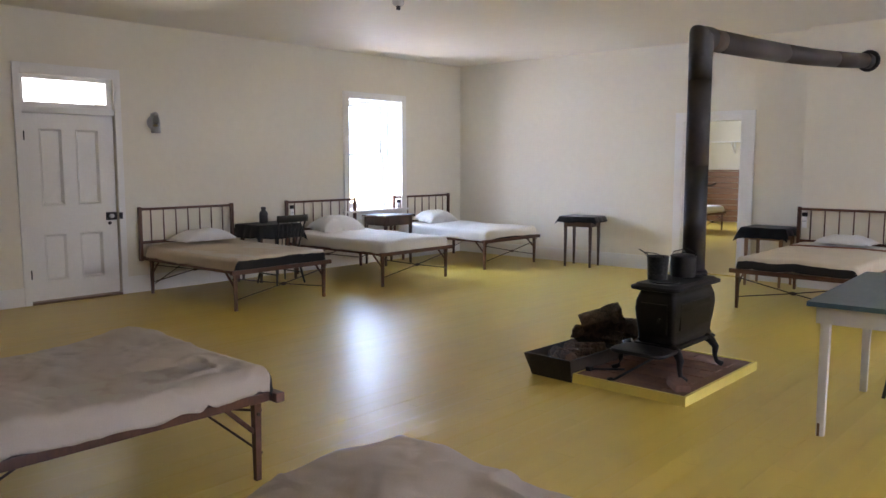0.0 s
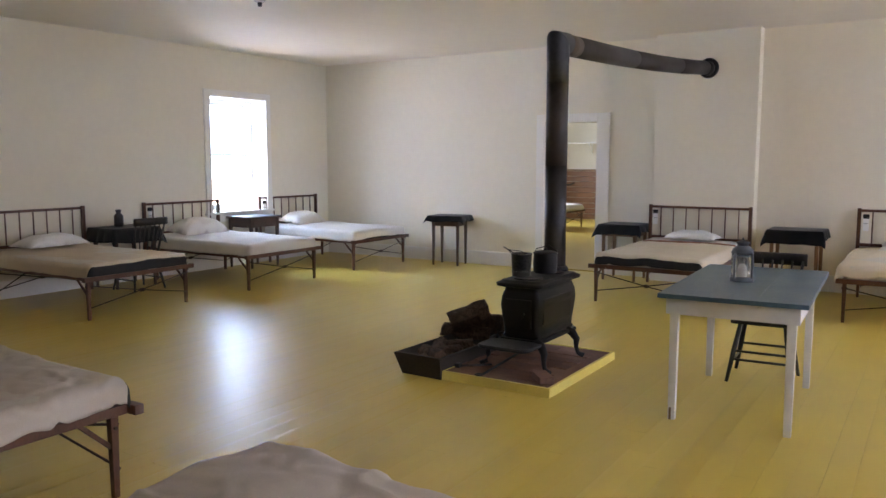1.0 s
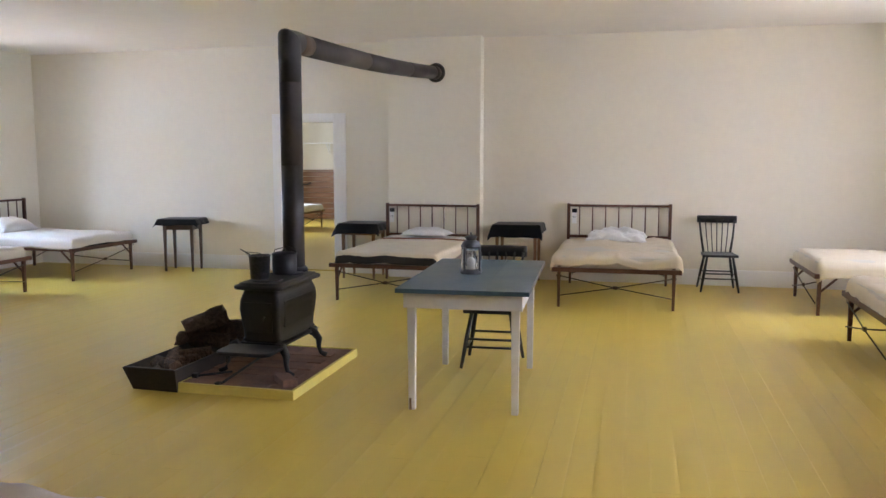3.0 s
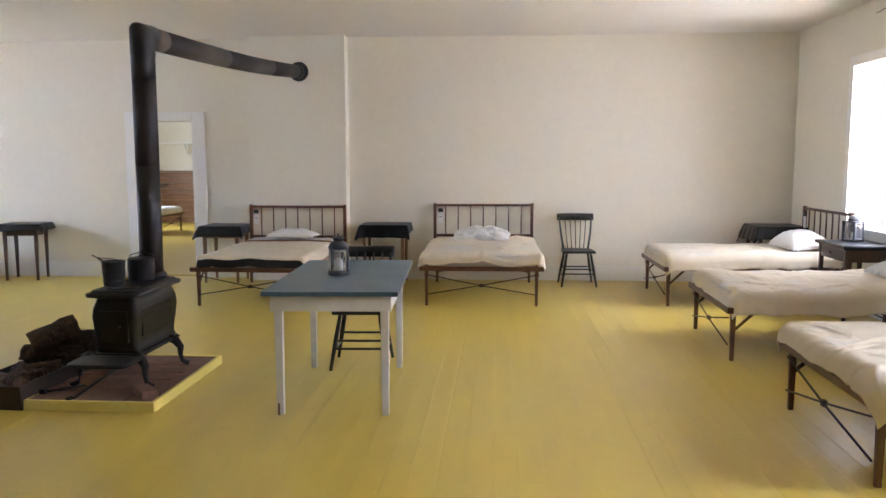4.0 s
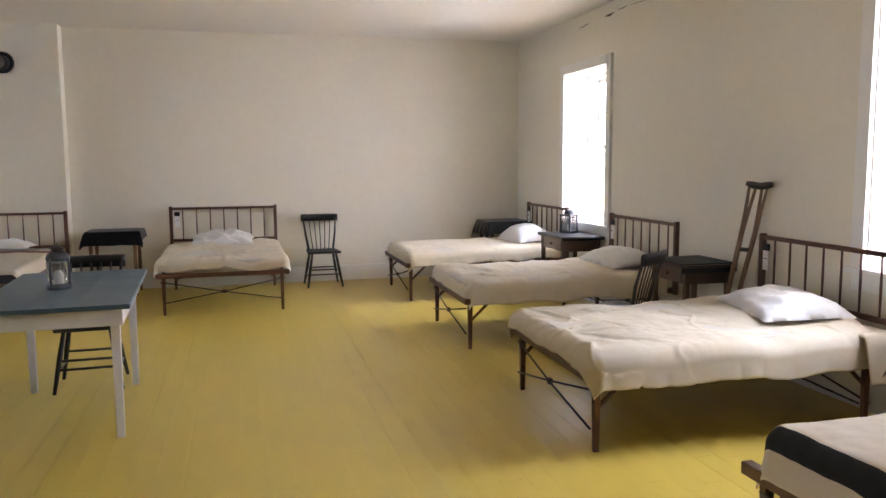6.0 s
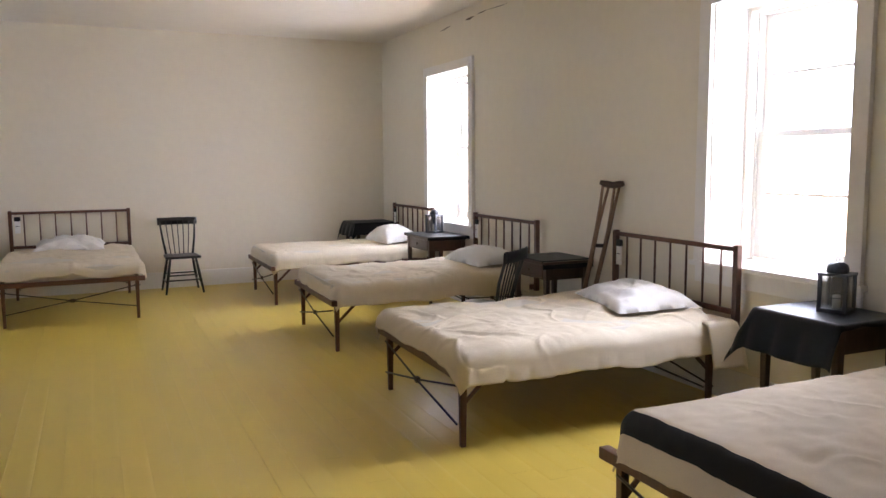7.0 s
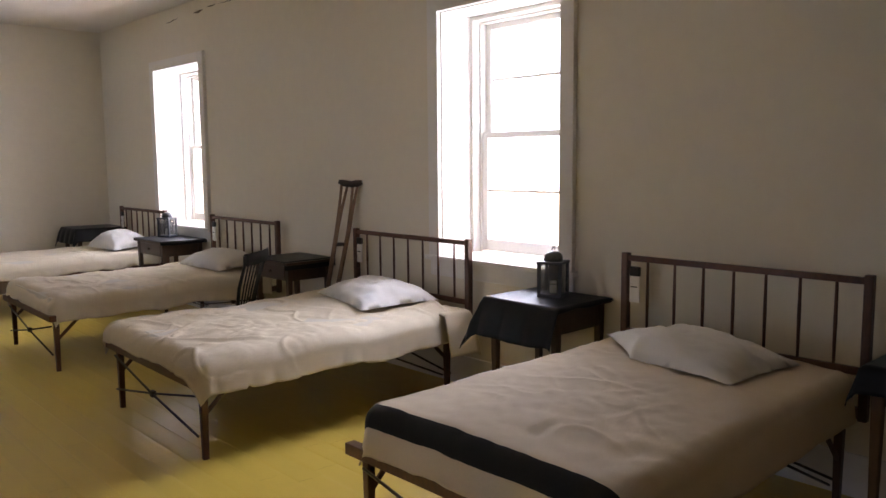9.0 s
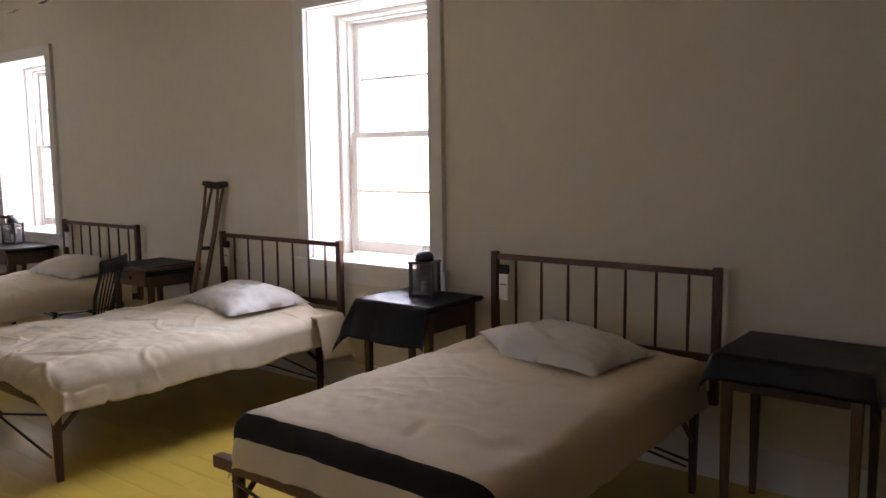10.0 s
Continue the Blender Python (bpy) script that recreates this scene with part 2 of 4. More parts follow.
def drape(w, d, over, r, nx, ny, rumple=0.01, seed=0.0, hem=0.03, flare=0.12, stripe=None, ripple=0.0, hump=None, soft=False):
    """A cloth over a flat top w by d, centred, top at z = 0; over = hang at (x-, x+, y-, y+).
    stripe: (from, to) along y in arc length, measured from the y- hem; gets the second material.
    soft: the corners bend over in one round turn, as thick wool does."""
    bm = bmesh.new()
    u0, u1, v0, v1 = -w / 2 - over[0], w / 2 + over[1], -d / 2 - over[2], d / 2 + over[3]
    grid = []
    for j in range(ny + 1):
        row = []
        for i in range(nx + 1):
            u, v = u0 + (u1 - u0) * i / nx, v0 + (v1 - v0) * j / ny
            wob = hem * noise.noise((3 * v + seed, u, seed))
            wob2 = hem * noise.noise((3 * u + seed, v, seed + 9))
            if abs(u) > w / 2:
                u += math.copysign(wob, u)
            if abs(v) > d / 2:
                v += math.copysign(wob2, v)
            x, dx = fold(u, w / 2, r)
            y, dy = fold(v, d / 2, r)
            drop = max(dx, dy) + 0.35 * min(dx, dy)
            ou, ov = max(0.0, abs(u) - w / 2 + r), max(0.0, abs(v) - d / 2 + r)
            if soft and ou and ov:
                away = math.hypot(ou, ov)
                turn = min(away / r, math.pi / 2)
                drop = r * (1 - math.cos(turn)) + max(0.0, away - r * math.pi / 2) * (1 - 0.15 * min(ou, ov) / away)
                x = math.copysign(w / 2 - r + r * math.sin(turn) * ou / away, u)
                y = math.copysign(d / 2 - r + r * math.sin(turn) * ov / away, v)
            x += math.copysign(flare * max(0, dx - r) + 0.25 * flare * min(dx, dy), u)
            y += math.copysign(flare * max(0, dy - r) + 0.25 * flare * min(dx, dy), v)
            if ripple:
                x += math.copysign(ripple * min(1, max(0, dx - r) / 0.1) * math.sin(v * 17 + seed + 2 * noise.noise((v * 3, seed, 1))), u)
                y += math.copysign(ripple * min(1, max(0, dy - r) / 0.1) * math.sin(u * 19 + seed), v)
            p = Vector((u * 2.1 + seed, v * 2.1, seed))
            z = rumple * (1.0 * noise.noise(p) + 0.55 * noise.noise(p * 2.7) + 0.35 * abs(noise.noise(p * 5.3)) - 0.2)
            crease = noise.noise(Vector((u * 3.4 + v * 2.2 + seed, v * 3.1 - u * 1.4, seed * 0.7)))
            z += 0.8 * rumple * max(0.0, 1 - abs(crease) * 10) ** 1.5 * max(0.0, 0.3 + noise.noise(p * 1.3))
            if hump:
                z += hump(u, v)
            row.append(bm.verts.new((x, y, z - drop)))
        grid.append(row)
    span = v1 - v0
    for j in range(ny):
        for i in range(nx):
            f = bm.faces.new((grid[j][i], grid[j][i + 1], grid[j + 1][i + 1], grid[j + 1][i]))
            f.smooth = True
            if stripe and stripe[0] <= (j + 0.5) / ny * span < stripe[1]:
                f.material_index = 1
    return bm


def thicken(ob, t):
    m = ob.modifiers.new("thickness", "SOLIDIFY")
    m.thickness, m.offset = t, 0
    return ob


# ---- structure ----
def slab(boxes):
    bm = bmesh.new()
    for lo, hi in boxes:
        bm_box(bm, lo, hi)
    return bm


def wall_x(x0, x1, y0, y1, z1, holes):
    """Boxes of a wall between x0 and x1 that runs along y, round holes (y0, y1, z0, z1) in order."""
    out, y = [], y0
    for a, b, c, d in holes:
        out.append(((x0, y, 0), (x1, a, z1)))
        if c > 0:
            out.append(((x0, a, 0), (x1, b, c)))
        out.append(((x0, a, d), (x1, b, z1)))
        y = b
    out.append(((x0, y, 0), (x1, y1, z1)))
    return slab(out)


DOOR_W = (3.0, 4.0, 0.0, 2.47)
WIN_W = (7.52, 8.61, 0.80, 2.47)
WIN_E1 = (7.33, 8.425, 0.85, 2.525)
WIN_E2 = (2.735, 3.785, 0.86, 2.515)
structure("wall_west", wall_x(WX - WALL, WX, SY - WALL, NY + 0.2, CZ + 0.03, [DOOR_W, WIN_W]), M_WALL, "white limewashed plaster wall with a panelled door and a window", "wall")
structure("wall_east", wall_x(EX, EX + WALL, SY - WALL, NY + 0.2, CZ + 0.03, [WIN_E2, WIN_E1]), M_WALL, "white limewashed plaster wall with two deep windows", "wall")
structure("wall_north", slab([((WX, NY, 0), (-4.75, NY + 0.2, CZ + 0.03)), ((-4.75, NY, 2.085), (-3.95, NY + 0.2, CZ + 0.03)), ((-3.95, NY, 0), (EX, NY + 0.2, CZ + 0.03))]), M_WALL, "white limewashed plaster wall with an open doorway", "wall")
# unseen closing wall, kept dark so the south-east corner gets less bounce
structure("wall_south", slab([((WX, SY - WALL, 0), (-0.55, SY, CZ + 0.03)), ((-0.55, SY - WALL, 2.1), (0.85, SY, CZ + 0.03)), ((0.85, SY - WALL, 0), (EX, SY, CZ + 0.03)), ((-0.55, SY - WALL - 0.06, 0), (0.85, SY - WALL, 2.2))]), M_SOUTH, "unseen closing plaster wall with a doorway, coloured dark to cut bounce light", "wall")
structure("chimney_breast", box((-3.11, 9.85, 0), (-1.86, NY, CZ + 0.03), 0.006), M_WALL, "white plastered chimney breast with a stove pipe hole", "chimney breast")

bm = bmesh.new()
NX, NYC = 60, 50
vs = [[bm.verts.new((WX - 0.4 + (EX - WX + 0.8) * i / NX, SY - 0.5 + (NY - SY + 0.6) * j / NYC, CZ + 0.004 * noise.noise((i * 0.35, j * 0.35, 2)))) for i in range(NX + 1)] for j in range(NYC + 1)]
for j in range(NYC):
    for i in range(NX):
        bm.faces.new((vs[j][i], vs[j + 1][i], vs[j + 1][i + 1], vs[j][i + 1])).smooth = True
bm_box(bm, (WX - 0.4, SY - 0.5, CZ + 0.012), (EX + 0.4, NY + 0.1, CZ + 0.2))
structure("ceiling", bm, M_CEIL, "off-white painted plaster ceiling, slightly uneven", "ceiling")

structure("floor", box((WX - WALL, SY - WALL, -0.25), (EX + WALL, NY + 0.2, -0.022)), M_JOINT, "wooden floor of glossy yellow painted planks", "floor")

# next room beyond the doorway
FY = 19.6
structure("floor_next_room", box((-9.5, NY + 0.2, -0.25), (2.0, FY + 0.2, 0.0)), M_FLOOR, "glossy yellow painted floor of the next room", "floor")
# the opening in the west side is unseen, added to let that lamp in
structure("wall_next_room", slab([((-9.5, NY + 0.2, 0), (-9.3, 15.9, CZ)), ((-9.5, 17.1, 0), (-9.3, FY, CZ)), ((-9.5, 15.9, 0), (-9.3, 17.1, 0.9)), ((-9.5, 15.9, 2.5), (-9.3, 17.1, CZ)), ((-9.5, FY, 0), (2.2, FY + 0.2, CZ)), ((2.0, NY + 0.2, 0), (2.2, FY, CZ))]), M_WALL, "white plaster walls of the next room", "wall")
structure("ceiling_next_room", box((-9.5, NY + 0.15, CZ), (2.2, FY + 0.2, CZ + 0.2)), M_CEIL, "off-white plaster ceiling of the next room", "ceiling")

structure("ground", slab([((-400, -400, -0.5), (400, 400, -0.4))]), M_GROUND, "dry pale ground outside the building", "ground")


def strips(name, boxes, mat, label, category, bevel=0.004):
    bm = bmesh.new()
    for lo, hi in boxes:
        bm_box(bm, lo, hi, bevel)
    return structure(name, bm, mat, label, category)


BH, BT = 0.20, 0.018
strips("baseboard_west", [((WX, SY, 0), (WX + BT, 2.93, BH)), ((WX, 4.07, 0), (WX + BT, NY, BH))], M_TRIM, "white painted wooden baseboard", "baseboard")
strips("baseboard_east", [((EX - BT, SY, 0), (EX, NY, BH))], M_TRIM, "white painted wooden baseboard", "baseboard")
strips("baseboard_north", [((WX + BT, NY - BT, 0), (-4.87, NY, BH)), ((-3.77, NY - BT, 0), (-3.11, NY, BH)), ((-1.86, NY - BT, 0), (EX - BT, NY, BH)), ((-3.11, 9.85 - BT, 0), (-1.86, 9.85, BH))], M_TRIM, "white painted wooden baseboard", "baseboard")


def window(name, hole, face, out, label):
    """A sash window in a deep opening. face: x of the inner wall face; out: -1 to the west, 1 to the east."""
    y0, y1, z0, z1 = hole
    t = thing(name, label, "window", kind="structure")

    def xb(a, b, ya, yb, za, zb, bevel=0.004):
        x0, x1 = sorted((face + out * a, face + out * b))
        return box((x0, ya, za), (x1, yb, zb), bevel)

    for nm, ya, yb in (("casing", y0 - 0.10, y0), ("casing", y1, y1 + 0.10)):
        part(nm, xb(-0.034, 0.0, ya, yb, z0 + 0.012, z1 + 0.10), M_TRIM, t)
    part("stool", xb(-0.055, 0.0, y0 - 0.125, y1 + 0.125, z0 - 0.02, z0 + 0.012, 0.006), M_TRIM, t)
    part("casing", xb(-0.036, 0.0, y0, y1, z1, z1 + 0.10), M_TRIM, t)
    part("window_sill", xb(0.002, 0.36, y0, y1, z0, z0 + 0.014, 0.004), M_TRIM, t)
    part("apron", xb(-0.018, 0.0, y0 - 0.10, y1 + 0.10, z0 - 0.13, z0 - 0.02), M_TRIM, t)
    for ya, yb in ((y0, y0 + 0.006), (y1 - 0.006, y1)):
        part("reveal_lining", xb(0.004, 0.335, ya, yb, z0 + 0.014, z1 - 0.006, 0), M_TRIM, t)
    part("reveal_lining", xb(0.004, 0.335, y0, y1, z1 - 0.006, z1, 0), M_TRIM, t)
    for ya, yb in ((y0 + 0.006, y0 + 0.034), (y1 - 0.034, y1 - 0.006)):
        part("inner_stop", xb(0.275, 0.34, ya, yb, z0 + 0.014, z1 - 0.006), M_TRIM, t)
    part("inner_stop", xb(0.275, 0.34, y0 + 0.034, y1 - 0.034, z1 - 0.034, z1 - 0.006), M_TRIM, t)
    # outer frame
    fr = part("window_frame", xb(0.34, 0.44, y0, y0 + 0.05, z0, z1), M_TRIM, t)
    part("window_frame", xb(0.34, 0.44, y1 - 0.05, y1, z0, z1), M_TRIM, t)
    part("window_frame", xb(0.34, 0.44, y0 + 0.05, y1 - 0.05, z1 - 0.05, z1), M_TRIM, t)
    zm = (z0 + z1) / 2 + 0.01
    for nm, a, za, zb in (("lower_sash", 0.35, z0 + 0.025, zm + 0.02), ("upper_sash", 0.39, zm - 0.02, z1 - 0.05)):
        ya, yb = y0 + 0.05, y1 - 0.05
        s = part(nm, xb(a, a + 0.035, ya, ya + 0.05, za, zb), M_TRIM, t)
        part("stile", xb(a, a + 0.035, yb - 0.05, yb, za, zb), M_TRIM, s)
        low = 0.08 if nm == "lower_sash" else 0.04
        part("rail", xb(a + 0.002, a + 0.033, ya + 0.05, yb - 0.05, za, za + low), M_TRIM, s)
        part("rail", xb(a + 0.002, a + 0.033, ya + 0.05, yb - 0.05, zb - 0.04, zb), M_TRIM, s)
        mid = (za + zb) / 2 + 0.01
        part("glazing_bar", xb(a + 0.006, a + 0.028, ya + 0.05, yb - 0.05, mid - 0.009, mid + 0.009, 0.003), M_TRIM, s)
        for k, (pa, pb) in enumerate(((za + low, mid - 0.009), (mid + 0.009, zb - 0.04))):
            g = part("pane", xb(a + 0.014, a + 0.017, ya + 0.05, yb - 0.05, pa, pb, 0), M_GLASS, s)
            g.visible_shadow = False
    return t


window("window_1", WIN_W, WX, -1, "white painted sash window in a deep plastered opening")
window("window_2", WIN_E1, EX, 1, "white painted sash window in a deep plastered opening")
window("window_3", WIN_E2, EX, 1, "tall white sash window in a deep plastered opening")

# west door with its transom light
door = thing("door_1", "closed white four-panel door with a black box lock under a transom light", "door", kind="structure")
for ya, yb in ((2.925, 3.0), (4.0, 4.075)):
    part("casing", box((WX, ya, 0), (WX + 0.025, yb, 2.58), 0.005), M_TRIM, door)
part("casing", box((WX, 3.0, 2.47), (WX + 0.027, 4.0, 2.58), 0.005), M_TRIM, door)
part("door_stop", box((WX - 0.105, 3.0, 2.03), (WX - 0.077, 4.0, 2.075), 0.002), M_TRIM, door)
part("door_stop", box((WX - 0.105, 3.0, 0.025), (WX - 0.077, 3.03, 2.03), 0.002), M_TRIM, door)
part("door_stop", box((WX - 0.105, 3.97, 0.025), (WX - 0.077, 4.0, 2.03), 0.002), M_TRIM, door)
part("transom_bar", box((WX - 0.10, 3.0, 2.06), (WX + 0.004, 4.0, 2.13), 0.005), M_TRIM, door)
for ya, yb, za, zb in ((3.0, 3.045, 2.13, 2.47), (3.93, 4.0, 2.13, 2.47), (3.045, 3.93, 2.13, 2.18), (3.045, 3.93, 2.425, 2.47)):
    part("transom_frame", box((WX - 0.09, ya, za), (WX - 0.03, yb, zb), 0.004), M_TRIM, door)
g = part("pane", box((WX - 0.065, 3.045, 2.18), (WX - 0.060, 3.93, 2.425)), M_GLASS, door)
g.visible_shadow = False
part("threshold", box((WX - 0.08, 3.0, 0.0), (WX + 0.03, 4.0, 0.025), 0.006), M_CRUTCH, door)
X0, X1 = WX - 0.075, WX - 0.030
leaf = part("door_leaf", slab([((X0, 3.008, 0.035), (X1, 3.178, 2.055)), ((X0, 3.822, 0.035), (X1, 3.992, 2.055)), ((X0, 3.42, 0.035), (X1, 3.565, 2.055)),
                               ((X0, 3.178, 0.035), (X1, 3.42, 0.24)), ((X0, 3.178, 0.755), (X1, 3.42, 1.065)), ((X0, 3.178, 1.90), (X1, 3.42, 2.055)),
                               ((X0, 3.565, 0.035), (X1, 3.822, 0.24)), ((X0, 3.565, 0.755), (X1, 3.822, 1.065)), ((X0, 3.565, 1.90), (X1, 3.822, 2.055))]), M_TRIM, door)
for ya, yb in ((3.178, 3.42), (3.565, 3.822)):
    for za, zb in ((0.24, 0.755), (1.065, 1.90)):
        part("panel", box((X0 + 0.006, ya, za), (X1 - 0.028, yb, zb), 0.003), M_TRIM, leaf)
        bm = bmesh.new()
        rings = [[bm.verts.new((x, y, z)) for y, z in ((ya + q, za + q), (yb - q, za + q), (yb - q, zb - q), (ya + q, zb - q))] for q, x in ((0.0, X1 - 0.004), (0.006, X1 + 0.003), (0.012, X1 - 0.002), (0.030, X1 - 0.022), (0.030, X1 - 0.030))]
        for p, q in zip(rings, rings[1:]):
            for k in range(4):
                bm.faces.new((p[k], p[(k + 1) % 4], q[(k + 1) % 4], q[k]))
        part("moulding", bm, M_TRIM, leaf)
part("rim_lock", box((X1, 3.865, 0.875), (X1 + 0.022, 3.985, 0.965), 0.003), M_CAST, leaf, "black iron box lock")
part("lock_keep", box((WX + 0.001, 4.0, 0.885), (WX + 0.035, 4.035, 0.96), 0.003), M_CAST, door)
part("door_knob", tube([(X1 + 0.02, 3.90, 0.925), (X1 + 0.05, 3.90, 0.925), (X1 + 0.06, 3.90, 0.925), (X1 + 0.085, 3.90, 0.925), (X1 + 0.092, 3.90, 0.925)], [0.01, 0.01, 0.026, 0.026, 0.012], 12), M_PORCELAIN, leaf, "white porcelain knob")
part("key_plate", tube([(X1, 3.905, 0.84), (X1 + 0.006, 3.905, 0.84)], 0.02, 12), M_CAST, leaf)
for z in (1.82, 0.325):
    part("hinge", box((X1, 3.006, z - 0.05), (X1 + 0.012, 3.03, z + 0.05), 0.003), M_CAST, leaf)

# doorway to the next room
dn = thing("door_2", "white wooden casing of an open doorway", "doorway", kind="structure")
for xa, xb_ in ((-4.87, -4.75), (-3.95, -3.78)):
    part("casing", box((xa, NY - 0.025, 0), (xb_, NY, 2.205), 0.005), M_TRIM, dn)
part("casing", box((-4.75, NY - 0.027, 2.085), (-3.95, NY, 2.205), 0.005), M_TRIM, dn)
for xa, xb_ in ((-4.75, -4.73), (-3.97, -3.95)):
    part("jamb", box((xa, NY, 0), (xb_, NY + 0.2, 2.085), 0.002), M_TRIM, dn)


# ---- beds ----
def build_bed():
    """A wooden cot, foot at y = 0, head towards +y, on the floor."""
    t = thing("bed", "red-brown wooden folding cot with a spindle headboard and iron cross braces", "bed", "ward beds")
    for x in (-0.59, 0.59):
        part("leg", box((x - 0.019, 0.042, 0), (x + 0.019, 0.082, 0.38), 0.004, 0.75), M_WOOD, t)
        part("leg", box((x - 0.019, 1.722, 0), (x + 0.019, 1.762, 0.38), 0.004, 0.75), M_WOOD, t)
        part("side_rail", box((x - 0.02, 0.05, 0.38), (x + 0.02, 1.93, 0.425), 0.004), M_WOOD, t)
        s = 1 if x > 0 else -1
        part("leg_brace", beam((x, 0.075, 0.24), (x, 0.23, 0.385), 0.016, 0.022), M_WOOD, t)
        part("leg_brace", beam((x, 1.73, 0.24), (x, 1.58, 0.385), 0.016, 0.022), M_WOOD, t)
        part("brace_rod", tube([(x - s * 0.03, 1.73, 0.12), (x - s * 0.03, 1.15, 0.385)], 0.006, 6), M_IRON, t)
        part("bolt", tube([(x - 0.028, 0.063, 0.33), (x + 0.028, 0.063, 0.33)], 0.009, 6), M_IRON, t)
    part("foot_rail", box((-0.665, 0.0, 0.378), (0.665, 0.048, 0.424), 0.005), M_WOOD, t)
    part("head_rail", box((-0.61, 1.74, 0.378), (0.61, 1.785, 0.42), 0.004), M_WOOD, t)
    for y in (0.03, 1.78):
        part("cross_rod", tube([(-0.585, y, 0.335), (0.0, y - 0.004, 0.222), (0.585, y, 0.125)], 0.0065, 6), M_IRON, t)
        part("cross_rod", tube([(-0.585, y, 0.125), (0.0, y + 0.006, 0.222), (0.585, y, 0.335)], 0.0065, 6), M_IRON, t)
        part("cross_plate", box((-0.022, y - 0.012, 0.205), (0.022, y + 0.012, 0.24), 0.004), M_IRON, t)
    hb = part("headboard", box((-0.62, 1.893, 0.955), (0.62, 1.917, 0.985), 0.005), M_WOOD, t)
    for x in (-0.628, 0.628):
        part("post", box((x - 0.02, 1.885, 0.37), (x + 0.02, 1.925, 0.997), 0.006), M_WOOD, hb)
    part("lower_rail", box((-0.61, 1.893, 0.565), (0.61, 1.917, 0.60), 0.005), M_WOOD, hb)
    for k in range(7):
        x = -0.49 + 0.98 * k / 6
        part("spindle", tube([(x, 1.905, 0.60), (x, 1.905, 0.78), (x, 1.905, 0.956)], [0.007, 0.009, 0.007], 8), M_WOOD, hb)
    part("canvas_base", box((-0.57, 0.06, 0.405), (0.57, 1.88, 0.435), 0.01), M_MATTRESS, t)
    bm = bmesh.new()
    bm_box(bm, (-0.585, 0.03, 0.432), (0.585, 1.87, 0.545), 0.04)
    part("mattress", bm, M_MATTRESS, t)
    return t


BEDS = {  # foot x, y, turn, head stripe
    "w1": (-6.84, 4.88, 91), "w2": (-6.86, 6.995, 90.6), "w3": (-6.89, 9.05, 88.8),
    "n4": (-2.54, 7.89, -1.4), "n5": (-0.08, 8.085, 0.5),
    "e6": (1.85, 8.83, -90), "e7": (1.855, 6.50, -90.7), "e8": (1.85, 4.11, -91.0), "e9": (1.88, 1.60, -89.6),
    "s10": (-3.66, 2.02, 180), "s11": (-1.27, 1.74, 180),
}
BED_SIZE = {"w1": (1.0, 1.0, 1.015), "e9": (0.97, 0.973, 1.012), "n4": (0.985, 1.0, 0.985)}   # hand-made cots differ a little


def bed_at(key):
    x, y, rz = BEDS[key]
    return pose(x, y, 0, 0, 0, rz) @ Matrix.Diagonal((*BED_SIZE.get(key, (1, 1, 1)), 1))


first_bed = build_bed()
first_bed.matrix_basis = bed_at("w1")
for key in list(BEDS)[1:]:
    cot = copy_thing(first_bed, bed_at(key))
    for ob in cot.children if key == "s10" else ():   # its foot legs are set further in
        if ob.name.startswith(("leg", "bolt", "cross")) and ob.data.vertices[0].co.y < 1:
            ob.location.y += 0.055

BW, BD = 1.20, 1.84   # blanket's flat size
BED_TOP = 0.553


def soft_bed(u, v):
    """The sag of a thin mattress."""
    return 0.012 * math.cos(u * 2.4) + 0.02 * max(0, v) - 0.01


def blanket(key, label, mats, over, rumple, seed, stripe=None, top=0.0, hem=0.05, ripple=0.012, hump=None, length=BD, shift=0.0, aside=0.0, r=0.05, nx=96, ny=140, width=BW, flare=0.10):
    bm = drape(width, length, over, r, nx, ny, rumple, seed, hem, flare, stripe, ripple, hump or soft_bed, True)
    ob = lone("blanket", bm, mats, label, "blanket", "bed blankets", at=bed_at(key) @ pose(aside, 0.02 + length / 2 + shift, BED_TOP + top + 0.012))
    thicken(ob, 0.007)
    return ob


def pucker(u, v, size):
    """Small dimples where the stuffing is tied down."""
    return -size * max(0.0, noise.noise((u * 8, v * 6, 4.4))) ** 1.5 + 0.25 * size * noise.noise((u * 17 + v * 4, v * 13, 1.7))


def creases(u, v, lines):
    """Sharp folds along short lines (u, v, angle, length, height)."""
    z = 0.0
    for cu, cv, ang, ln, h in lines:
        c, s = math.cos(ang), math.sin(ang)
        a, b = (u - cu) * c + (v - cv) * s, -(u - cu) * s + (v - cv) * c
        b += 0.03 * math.sin(a * 9 + cu * 20)
        z += h * math.exp(-(a / ln) ** 2 - (b / 0.022) ** 2) - 0.5 * h * math.exp(-(a / ln) ** 2 - ((b - 0.045) / 0.03) ** 2)
    return z


FOLDS_E8 = ((0.38, -0.62, 0.9, 0.22, 0.022), (0.18, -0.66, 1.3, 0.18, 0.018), (-0.05, -0.58, 2.0, 0.20, 0.020), (-0.30, -0.70, 0.5, 0.16, 0.018),
            (0.10, -0.42, 0.3, 0.15, 0.012), (-0.28, -0.40, 1.1, 0.12, 0.012), (0.30, -0.45, 2.2, 0.10, 0.012), (0.0, 0.25, 0.4, 0.25, 0.005))
